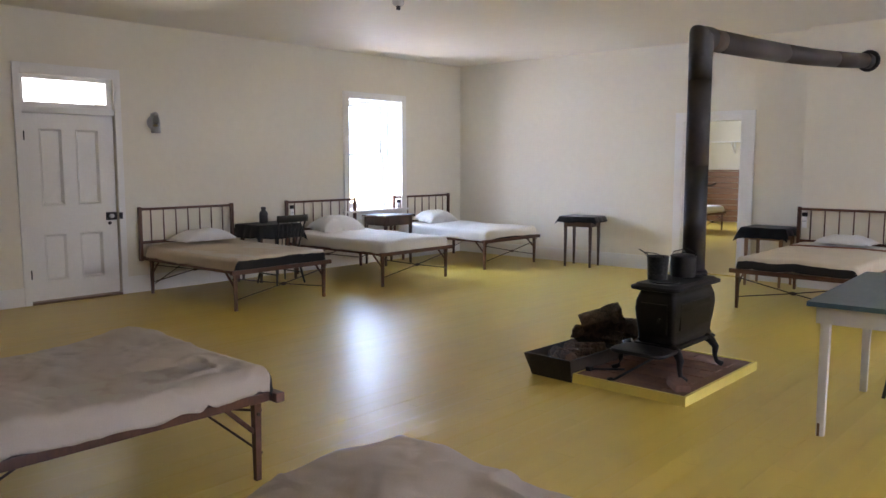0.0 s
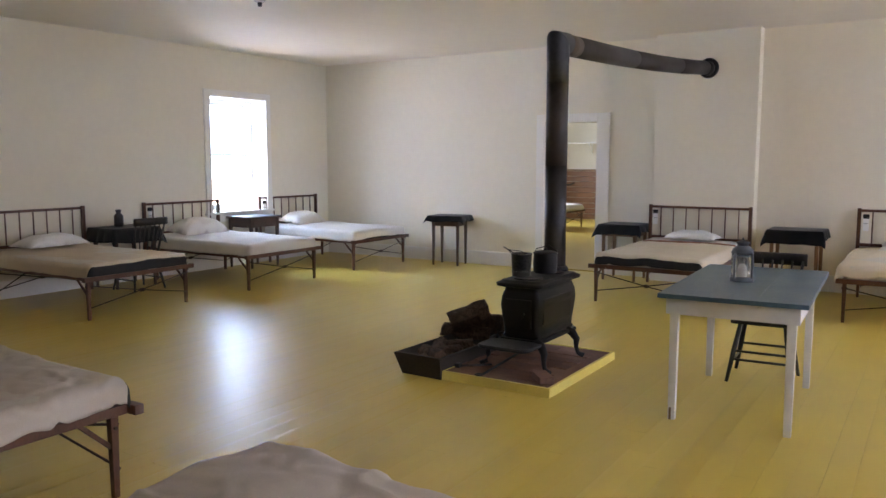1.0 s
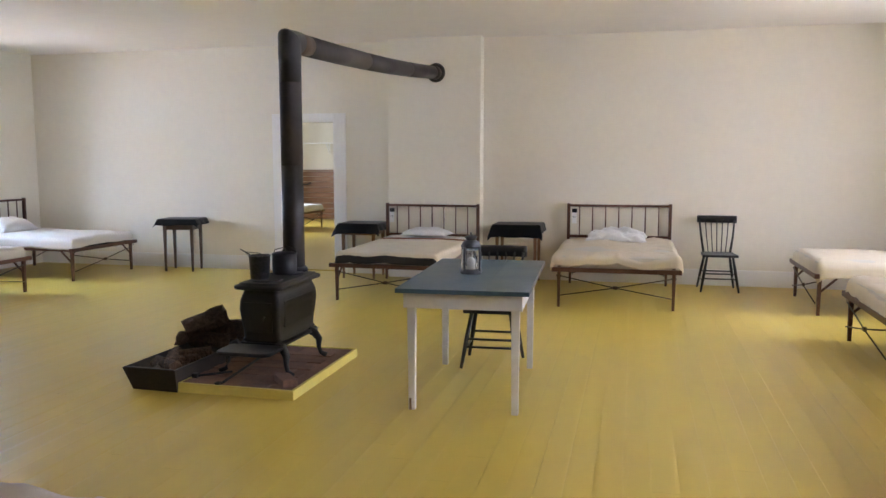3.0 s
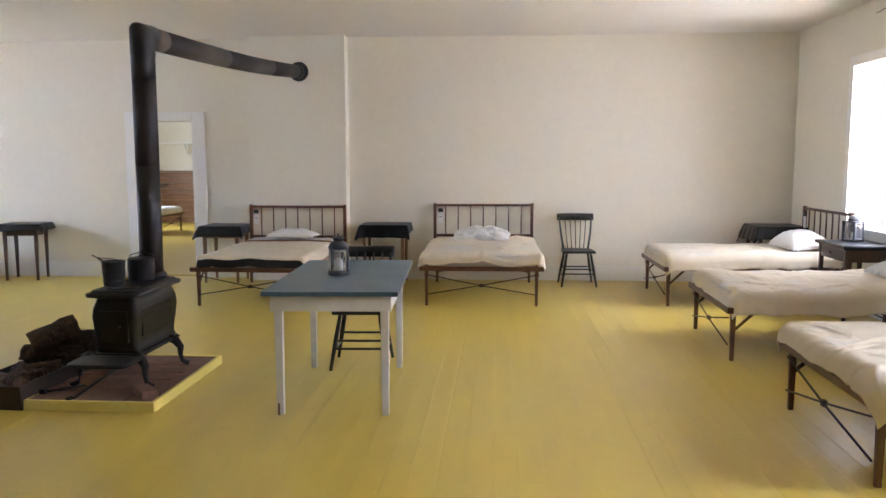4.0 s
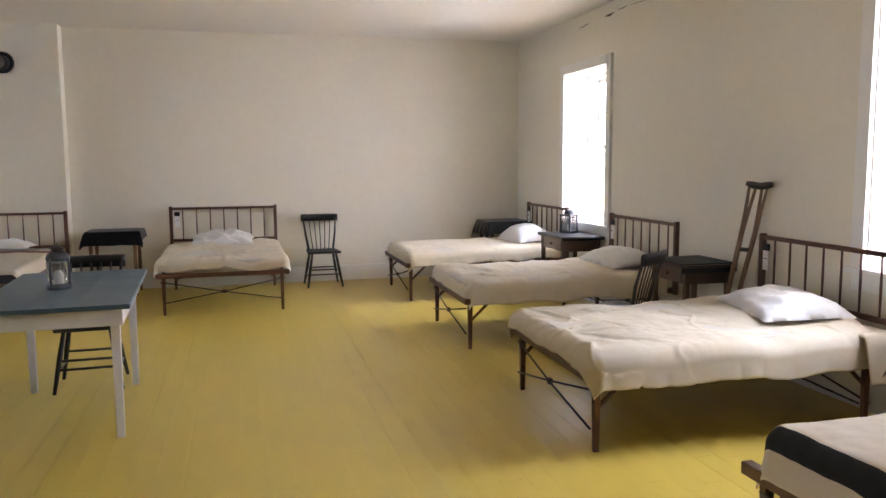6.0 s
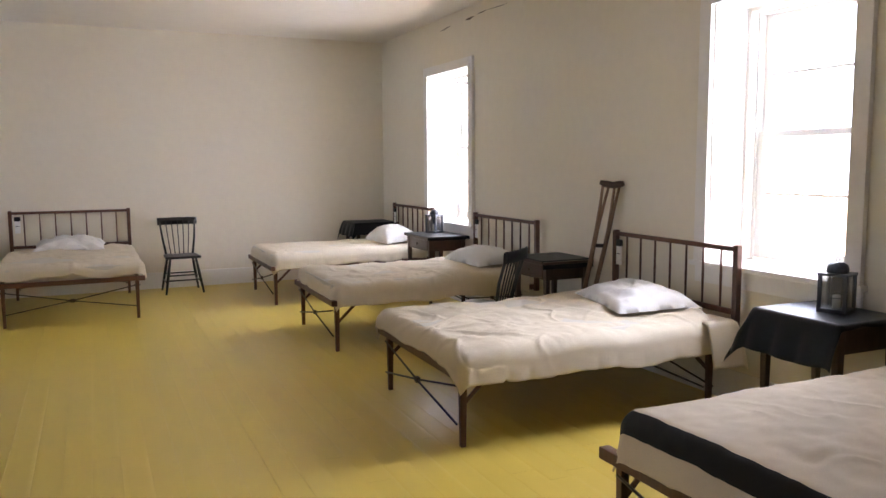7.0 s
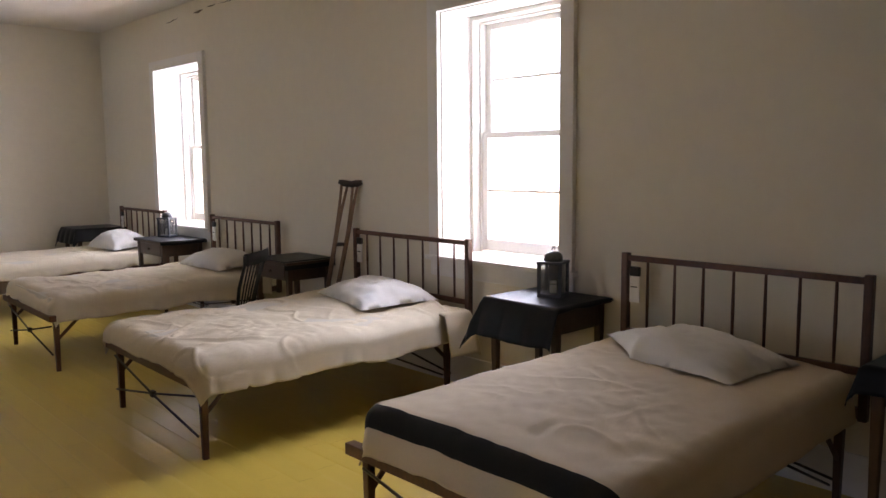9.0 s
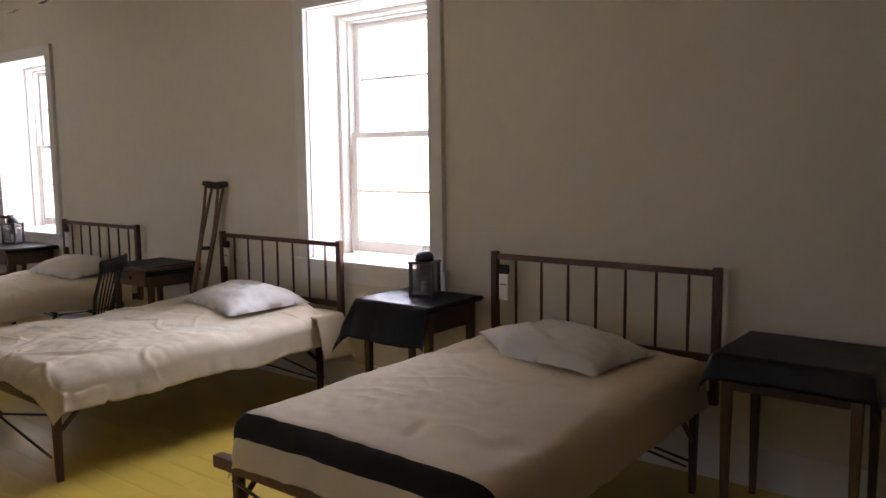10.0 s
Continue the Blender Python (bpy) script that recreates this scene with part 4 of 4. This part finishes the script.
part("crown", lathe([(0.035, 0.205), (0.04, 0.215), (0.03, 0.235), (0.012, 0.245)], 14, (0.07, 0, 0)), M_BRIGHTTIN, wl)
for s in (-1, 1):
    part("guard_wire", tube([(0.07, s * 0.05, 0.05), (0.07, s * 0.056, 0.13), (0.07, s * 0.034, 0.21)], 0.003, 6), M_BRIGHTTIN, wl)

# ---- crutch leaning on the east wall ----
side = Vector((0.79, -0.62, 0))
cr = thing("crutch", "worn wooden crutch with forked sides leaning on the wall", "crutch")
top, foot = Vector((3.738, 4.722, 1.35)), Vector((3.59, 4.975, 0.0))
for q, tops in ((-1, (-0.072, -0.026)), (1, (0.014, 0.052))):
    join = top.lerp(foot, 0.26) + side * 0.045 * q
    low = top.lerp(foot, 0.62) + side * 0.038 * q
    for u in tops:
        a = top + side * u
        part("fork", tube([a, a.lerp(join, 0.5), join + side * 0.006 * (1 if u > tops[0] else -1), join.lerp(low, 0.12)], [0.010, 0.012, 0.012, 0.010], 8), M_CRUTCH, cr)
    part("side_stick", tube([join, low, top.lerp(foot, 0.80) + side * 0.022 * q, foot + side * 0.012 * q], [0.018, 0.018, 0.016, 0.013], 8), M_CRUTCH, cr)
hp = top.lerp(foot, 0.345)
part("hand_grip", tube([hp - side * 0.045, hp - side * 0.02, hp + side * 0.02, hp + side * 0.045], [0.011, 0.015, 0.015, 0.011], 8), M_BOX, cr)
up = Vector((0, 0, 0.014))
part("arm_rest", tube([top - side * 0.095 + up * 1.6, top - side * 0.05 + up * 0.6, top, top + side * 0.05 + up * 0.4, top + side * 0.085 + up], [0.016, 0.027, 0.026, 0.028, 0.018], 12), M_BOX, cr)

# ---- hearth, stove and pipe ----
PZ = 0.066
hearth = thing("hearth_platform", "low brick-topped hearth platform with yellow painted edging", "hearth")
HX0, HX1, HY0, HY1 = -2.87, -2.02, 4.375, 5.585
for lo, hi in (((HX0, HY0, 0), (HX1, HY0 + 0.022, PZ)), ((HX0, HY1 - 0.022, 0), (HX1, HY1, PZ)), ((HX0, HY0 + 0.022, 0), (HX0 + 0.022, HY1 - 0.022, PZ)), ((HX1 - 0.022, HY0 + 0.022, 0), (HX1, HY1 - 0.022, PZ))):
    part("edge_board", box(lo, hi, 0.003), M_YELLOWEDGE, hearth, "yellow painted edge board")
part("bed_mortar", box((HX0 + 0.022, HY0 + 0.022, 0.0), (HX1 - 0.022, HY1 - 0.022, PZ - 0.008)), M_BRICKRED, hearth)
brick_me = mesh_of("brick", box((-0.1012, -0.0485, -0.008), (0.1012, 0.0485, 0.0), 0.002), M_BRICKRED)
yy, r = HY0 + 0.075, 0
while yy < HY1 - 0.06:
    xx = HX0 + 0.13 + (0.1 if r % 2 else 0.0)
    while xx < HX1 - 0.11:
        ob = new("brick", brick_me)
        ob.parent = hearth
        ob.location = (xx, yy, PZ - 0.002 + random.uniform(-0.002, 0.002))
        xx += 0.205
    yy += 0.099
    r += 1

stove = thing("box_stove", "black cast-iron box stove on curved legs", "stove")
SXC, SY0, SY1 = -2.425, 4.71, 5.40


def rounded_loop(bm, cx, cy, hw, hd, z, r, n=4):
    out = []
    for (sx, sy), a0 in (((1, -1), -90), ((1, 1), 0), ((-1, 1), 90), ((-1, -1), 180)):
        for k in range(n + 1):
            a = radians(a0 + 90 * k / n)
            out.append(bm.verts.new((cx + sx * (hw - r) + r * math.cos(a), cy + sy * (hd - r) + r * math.sin(a), z)))
    return out


def loft(levels, cx, cy, r=0.03):
    """A body from levels of (height, half width, half depth)."""
    bm = bmesh.new()
    loops = [rounded_loop(bm, cx, cy, hw, hd, z, min(r, hw * 0.9, hd * 0.9)) for z, hw, hd in levels]
    for a, b in zip(loops, loops[1:]):
        for k in range(len(a)):
            bm.faces.new((a[k], a[(k + 1) % len(a)], b[(k + 1) % len(a)], b[k])).smooth = True
    bm.faces.new(loops[0][::-1])
    bm.faces.new(loops[-1])
    return bm


SC = (SY0 + SY1) / 2
SD = (SY1 - SY0) / 2
body = part("firebox", loft([(0.27, 0.125, SD - 0.05), (0.295, 0.15, SD - 0.03), (0.31, 0.138, SD - 0.035), (0.36, 0.137, SD - 0.025), (0.44, 0.146, SD - 0.01), (0.52, 0.153, SD), (0.58, 0.148, SD - 0.005), (0.62, 0.136, SD - 0.02), (0.645, 0.128, SD - 0.03), (0.655, 0.155, SD)], SXC, SC), M_CAST, stove)
part("top_plate", loft([(0.655, 0.16, SD + 0.005), (0.662, 0.18, SD + 0.03), (0.682, 0.183, SD + 0.033), (0.688, 0.175, SD + 0.025), (0.692, 0.16, SD + 0.01), (0.702, 0.155, SD), (0.704, 0.14, SD - 0.01)], SXC, SC, 0.05), M_CAST, stove)
part("base_skirt", loft([(0.255, 0.165, SD - 0.02), (0.262, 0.172, SD - 0.01), (0.28, 0.16, SD - 0.02)], SXC, SC), M_CAST, stove)
part("hearth_shelf", loft([(0.245, 0.19, 0.15), (0.252, 0.20, 0.16), (0.268, 0.20, 0.16), (0.272, 0.195, 0.155)], SXC - 0.01, SY0 - 0.09, 0.06), M_CAST, stove)
part("side_panel", box((SXC + 0.138, SC - 0.24, 0.38), (SXC + 0.152, SC + 0.24, 0.57), 0.006), M_CAST, body)
part("fire_door", box((SXC - 0.10, SY0 - 0.004, 0.36), (SXC + 0.10, SY0 + 0.016, 0.57), 0.006), M_CAST, body)
part("door_latch", tube([(SXC + 0.05, SY0 - 0.004, 0.47), (SXC + 0.05, SY0 - 0.03, 0.47), (SXC + 0.05, SY0 - 0.035, 0.44)], 0.006, 8), M_CAST, body)
for lx in (-0.16, 0.155):
    part("plate_lid", lathe([(0.105, 0.702), (0.105, 0.709), (0.10, 0.712)], 24, (SXC, SC + lx * 1.2, 0)), M_CAST, stove)
for sx in (-1, 1):
    for y, sy in ((SY0 + 0.03, -1), (SY1 - 0.14, 1)):
        x = SXC - 0.02 + sx * 0.15
        part("leg", tube([(x, y, 0.275), (x + sx * 0.045, y + sy * 0.015, 0.25), (x + sx * 0.075, y + sy * 0.03, 0.20), (x + sx * 0.072, y + sy * 0.03, 0.14), (x + sx * 0.085, y + sy * 0.035, 0.095), (x + sx * 0.125, y + sy * 0.05, PZ + 0.006)],
                         [0.03, 0.032, 0.026, 0.017, 0.016, 0.022], 10), M_CAST, stove)

pipe = thing("stove_pipe", "dark iron stove pipe rising from the stove to the chimney", "stove pipe")
PX, PYY, PR = -2.452, 5.38, 0.082
part("collar", lathe([(0.105, 0.704), (0.105, 0.72), (0.092, 0.74)], 24, (PX, PYY, 0)), M_CAST, pipe)
for za, zb, mt in ((0.72, 1.53, M_PIPE), (1.515, 2.15, M_PIPE_RUST), (2.135, 2.39, M_PIPE)):
    part("pipe_section", lathe([(PR + 0.0008 * za, za), (PR + 0.0008 * za, zb)], 28, (PX, PYY, 0)), mt, pipe)
end = Vector((-2.453, 9.85, 2.69))
start = Vector((PX, PYY + 0.10, 2.442))
ahead = (end - start).normalized()
bend = Vector((PX, PYY, 2.440))
ring = [(0.086 * math.cos(2 * math.pi * k / 28), 0.086 * math.sin(2 * math.pi * k / 28)) for k in range(28)]
mitre = [bend + Vector((a, b, -b * 0.95)) for a, b in ring]
elbow = bmesh.new()
for far in ([Vector((PX + a, PYY + b, 2.30)) for a, b in ring], [bend + ahead * 0.13 + Vector((a, 0.05 * b, -b)) for a, b in ring]):
    p, q = [elbow.verts.new(v) for v in far], [elbow.verts.new(v) for v in mitre]
    for k in range(28):
        elbow.faces.new((p[k], p[(k + 1) % 28], q[(k + 1) % 28], q[k])).smooth = True
part("elbow", elbow, M_PIPE, pipe)
cuts = (0.0, 0.05, 0.36, 0.70, 0.95)
for k, (a, b) in enumerate(zip(cuts, cuts[1:])):
    sag = lambda q: start.lerp(end, q) - Vector((0, 0, 0.035 * math.sin(math.pi * q)))
    part("pipe_section", tube([sag(a), sag((a + b) / 2), sag(b + 0.004)], PR + (0.0006 if k % 2 else 0), 24), M_PIPE_BURNT if k == 0 else M_PIPE_RUST, pipe)
part("pipe_section", tube([sag(0.95), end + Vector((0, 0.1, 0))], PR + 0.003, 24), M_PIPE, pipe)
part("thimble_ring", tube([end - Vector((0, 0.03, 0)), end - Vector((0, 0.012, 0)), end], [0.105, 0.122, 0.124], 28), M_CAST, pipe)
part("damper_handle", tube([(PX + 0.08, PYY, 1.37), (PX + 0.12, PYY, 1.37), (PX + 0.15, PYY, 1.385)], 0.006, 6), M_CAST, pipe)

pail = thing("tin_pail", "tarnished tin pail with a wire handle on the stove", "pail", at=pose(-2.50, 4.90, 0.712) @ Matrix.Scale(1.06, 4))
part("pail_body", lathe([(0.062, 0), (0.064, 0.004), (0.072, 0.15), (0.075, 0.152), (0.075, 0.158), (0.068, 0.158), (0.06, 0.02)], 22), M_TIN, pail)
part("band", lathe([(0.0665, 0.03), (0.0685, 0.034), (0.0675, 0.038)], 22), M_TIN, pail)
part("wire_handle", tube([(-0.073, 0, 0.145), (-0.12, 0.02, 0.175), (-0.03, 0.05, 0.165), (0.073, 0, 0.145)], 0.003, 6), M_CAST, pail)
part("ladle_handle", tube([(-0.02, 0.0, 0.10), (-0.075, -0.005, 0.165), (-0.135, -0.01, 0.195)], 0.004, 6), M_CAST, pail)
kettle = thing("cooking_pot", "blackened iron pot with a bail handle on the stove", "pot", at=pose(-2.43, 5.16, 0.712))
part("pot_body", lathe([(0.082, 0), (0.09, 0.01), (0.092, 0.08), (0.09, 0.14), (0.094, 0.146), (0.094, 0.152), (0.07, 0.162), (0.02, 0.17)], 22), M_CAST, kettle)
part("lid_knob", lathe([(0.012, 0.168), (0.016, 0.178), (0.01, 0.186)], 12), M_CAST, kettle)
part("bail_handle", tube([(-0.092, 0, 0.14), (-0.085, 0.02, 0.175), (0.0, 0.05, 0.20), (0.085, 0.02, 0.175), (0.092, 0, 0.14)], 0.004, 6), M_CAST, kettle)


def log_mesh(length, r, seed, split=False):
    """A rough log along y; a split one is a wedge."""
    bm = bmesh.new()
    sides, rings = (15, 15)
    loops = []
    for j in range(rings):
        y = length * (j / (rings - 1) - 0.5)
        row = []
        for k in range(sides):
            a = 2 * math.pi * k / sides
            rr = r * (1 + 0.22 * noise.noise((math.cos(a) * 1.5 + seed, math.sin(a) * 1.5, y * 4)) + 0.13 * noise.noise((math.cos(a) * 4, math.sin(a) * 4 + seed, y * 9)) + 0.10 * noise.noise((math.cos(a) * 9, math.sin(a) * 9 + seed, y * 14)))
            x, z = rr * math.cos(a), rr * math.sin(a)
            if split:
                z = max(z, -0.30 * r)
                x = x * 1.1
            row.append(bm.verts.new((x, y + 0.02 * noise.noise((k, seed, j)) * (j in (0, rings - 1)), z)))
        loops.append(row)
    for a, b in zip(loops, loops[1:]):
        for k in range(sides):
            bm.faces.new((a[k], a[(k + 1) % sides], b[(k + 1) % sides], b[k]))
    for ring in (loops[0][::-1], loops[-1]):
        bm.faces.new(ring).material_index = 1
    return bm


LOGS = ((-3.06, 5.34, 0.085, 0.50, 0.085, 80, 0, 0), (-2.80, 5.42, 0.155, 0.50, 0.085, 70, 0, 0), (-3.11, 5.18, 0.15, 0.44, 0.075, 92, 0, 1),
        (-2.90, 5.27, 0.245, 0.48, 0.08, 84, 0, 1), (-3.10, 5.18, 0.285, 0.33, 0.105, 124, -20, 1))
for n, (x, y, z, ln, r, rz, rx, sp) in enumerate(LOGS):
    lone("firewood_log", log_mesh(ln, r, n * 3.7, bool(sp)), (M_BARK, M_SPLIT), "rough split firewood log stacked beside the stove", "firewood", "firewood stack", at=pose(x, y, z, rx, 0, rz))

# a flared wooden box with kindling, in front of the stack
wb = thing("kindling_box", "dark flared wooden box holding firewood", "box", at=pose(-3.03, 4.37, 0, 0, 0, -2))


def board(a, b, c, d, t):
    """A flat board through four corners, t thick."""
    a, b, c, d = (Vector(p) for p in (a, b, c, d))
    nrm = (b - a).cross(d - a).normalized() * t
    bm = bmesh.new()
    v = [bm.verts.new(p) for p in (a, b, c, d)] + [bm.verts.new(p + nrm) for p in (a, b, c, d)]
    for q in ((3, 2, 1, 0), (4, 5, 6, 7), (0, 1, 5, 4), (1, 2, 6, 5), (2, 3, 7, 6), (3, 0, 4, 7)):
        bm.faces.new([v[i] for i in q])
    return bm


BL, BWD, BHT = 0.74, 0.155, 0.16
TL, TR = 0.215, 0.165
part("front_board", board((-BWD, 0, 0.0), (BWD, 0, 0.0), (TR, -0.03, BHT), (-TL, -0.03, BHT), -0.016), M_BOX, wb)
part("back_board", board((-BWD, BL, 0.0), (BWD, BL, 0.0), (TR, BL + 0.05, BHT + 0.03), (-TL, BL + 0.05, BHT + 0.03), 0.016), M_BOX, wb)
for s in (-1, 1):
    part("side_board", board((s * BWD, 0, 0.0), (s * BWD, BL, 0.0), (TR if s > 0 else -TL, BL + 0.05, BHT), (TR if s > 0 else -TL, -0.03, BHT), s * 0.016), M_BOX, wb)
part("bottom_board", box((-BWD, 0.0, 0.0), (BWD, BL, 0.016)), M_BOX, wb)
for n, (x, y, z, ln, r, rz) in enumerate(((-0.08, 0.28, 0.078, 0.44, 0.058, 8), (0.06, 0.36, 0.078, 0.50, 0.058, -6), (-0.02, 0.16, 0.135, 0.26, 0.05, 64), (0.0, 0.42, 0.14, 0.30, 0.05, -50), (-0.06, 0.30, 0.155, 0.30, 0.042, 24), (0.05, 0.24, 0.15, 0.24, 0.04, -30))):
    lone("kindling", log_mesh(ln, r, 40 + n * 5.3, n % 2 == 1), (M_BARK, M_SPLIT), "short rough piece of firewood lying in the box", "firewood", "kindling in the box", at=pose(-3.03, 4.37, 0, 0, 0, -2) @ pose(x, y, z, 0, 0, rz))

pk = thing("poker", "black iron poker lying on the hearth", "poker")
part("rod", tube([(-2.542, 4.409, PZ + 0.013), (-2.634, 5.278, PZ + 0.012)], 0.0085, 8), M_CAST, pk)
part("handle_ring", tube([(-2.562 + 0.022 * math.cos(a), 4.389 + 0.022 * math.sin(a), PZ + 0.013) for a in (i * math.pi / 6 for i in range(12))], 0.007, 6), M_CAST, pk)
sh = thing("ash_rake", "black iron ash rake lying on the hearth", "rake")
part("rod", tube([(-2.80, 4.52, PZ + 0.012), (-2.62, 4.68, PZ + 0.012)], 0.008, 8), M_CAST, sh)
part("rake_head", box((-2.83, 4.50, PZ), (-2.79, 4.545, PZ + 0.03), 0.004), M_CAST, sh)
lone("loose_brick", box((-0.10, -0.05, 0), (0.10, 0.05, 0.045), 0.006), M_BRICKRED, "loose reddish brick lying on the hearth", "brick", at=pose(-2.145, 4.535, PZ, 0, 0, -48))

# ---- ceiling fitting and wall cracks ----
cf = thing("ceiling_fitting", "small white ceiling fitting with a metal neck", "ceiling fitting", at=pose(-5.668, 5.468, CZ))
part("rose", lathe([(0.03, -0.05), (0.055, -0.035), (0.06, -0.005), (0.06, 0.0)], 18), M_PORCELAIN, cf)
part("neck", lathe([(0.012, -0.09), (0.02, -0.085), (0.022, -0.05)], 14), M_TIN, cf)

ck = thing("wall_crack", "dark open crack in the plaster below the ceiling", "crack", kind="structure")
for ya, za, yb, zb, h in ((8.09, 2.995, 7.80, 3.015, 0.010), (7.44, 3.012, 7.23, 3.02, 0.022), (7.16, 3.03, 6.95, 3.035, 0.010), (6.93, 3.03, 6.52, 3.024, 0.006)):
    n = 8
    pts = [(EX - 0.001, ya + (yb - ya) * k / n, za + (zb - za) * k / n + 0.012 * noise.noise((k * 0.7, ya, 3))) for k in range(n + 1)]
    part("crack", tube(pts, [h * 0.5 * max(0.15, math.sin(math.pi * k / n)) for k in range(n + 1)], 6), M_CRACK, ck)

# ---- the next room's things ----
nb = copy_thing(first_bed, pose(-7.02, 16.5, 0, 0, 0, 90))
tagged(nb, "wooden cot with white bedding in the next room", "bed", "ward beds")
bm = drape(BW, BD, (0.12, 0.12, 0.12, 0.0), 0.05, 30, 40, 0.01, 91.0, 0.03, 0.1, None, 0.01, soft_bed)
thicken(lone("blanket", bm, M_SHEET, "white bedding on the cot in the next room", "blanket", "bed blankets", at=pose(-7.02, 16.5, 0, 0, 0, 90) @ pose(0, 0.02 + BD / 2, BED_TOP + 0.012)), 0.007)
pn = thing("wainscot", "varnished brown boarded partition along the wall of the next room", "partition")
for k in range(9):
    part("panel_board", box((-9.3, FY - 0.07, 0.02 + 0.142 * k), (-4.0, FY - 0.02, 0.02 + 0.142 * k + 0.134), 0.006), M_PANEL, pn)
part("cap_rail", box((-9.3, FY - 0.10, 1.30), (-4.0, FY - 0.01, 1.335), 0.006), M_PANEL, pn)
shf = thing("wall_shelf", "pale shelf on brackets high on the far wall", "shelf")
part("shelf_board", box((-9.25, FY - 0.30, 2.02), (-4.6, FY, 2.05), 0.004), M_TRIM, shf)
for x in (-8.95, -7.85, -5.6):
    part("bracket", beam((x, FY - 0.26, 2.02), (x, FY - 0.01, 1.76), 0.03, 0.03), M_TRIM, shf)
    part("bracket", box((x - 0.015, FY - 0.035, 1.74), (x + 0.015, FY - 0.002, 2.02), 0.003), M_TRIM, shf)

# ---- floor planks ----
PW = 0.1345
rng = random.Random(4)
floor_ob = bpy.data.objects["floor"]
cols = int((EX - WX) / PW) + 1
meshes = {}
for c in range(cols):
    x0 = WX + c * PW
    x1 = min(x0 + PW - rng.choice((0.0002, 0.0003, 0.0004, 0.0008, 0.0014)), EX)
    cut = [SY - 0.5, rng.uniform(2.2, 4.4), rng.uniform(5.8, 8.2), NY + 0.1]
    for a, b in zip(cut, cut[1:]):
        bm = bmesh.new()
        bev, cup, tilt = 0.00006, rng.uniform(0.0, 0.00025), rng.uniform(-0.00028, 0.00028)
        prof = [(0.0, -bev - cup)] + [(0.008 + 0.984 * k / 6, -cup * (k / 3 - 1) ** 2 + tilt * (k / 3 - 1)) for k in range(7)] + [(1.0, -bev - cup)]
        rows = [[bm.verts.new((x0 + (x1 - x0) * u, y, z)) for y in (a + 0.0006, b - 0.0006)] for u, z in prof]
        for k, (p, q) in enumerate(zip(rows, rows[1:])):
            bm.faces.new((p[0], q[0], q[1], p[1])).smooth = 0 < k < 7
        for row in (rows[0], rows[-1]):
            lo = [bm.verts.new((v.co.x, v.co.y, -0.022)) for v in row]
            bm.faces.new((row[0], row[1], lo[1], lo[0]))
        part("plank", bm, M_FLOOR, floor_ob).location.z = rng.uniform(-0.00012, 0.0)
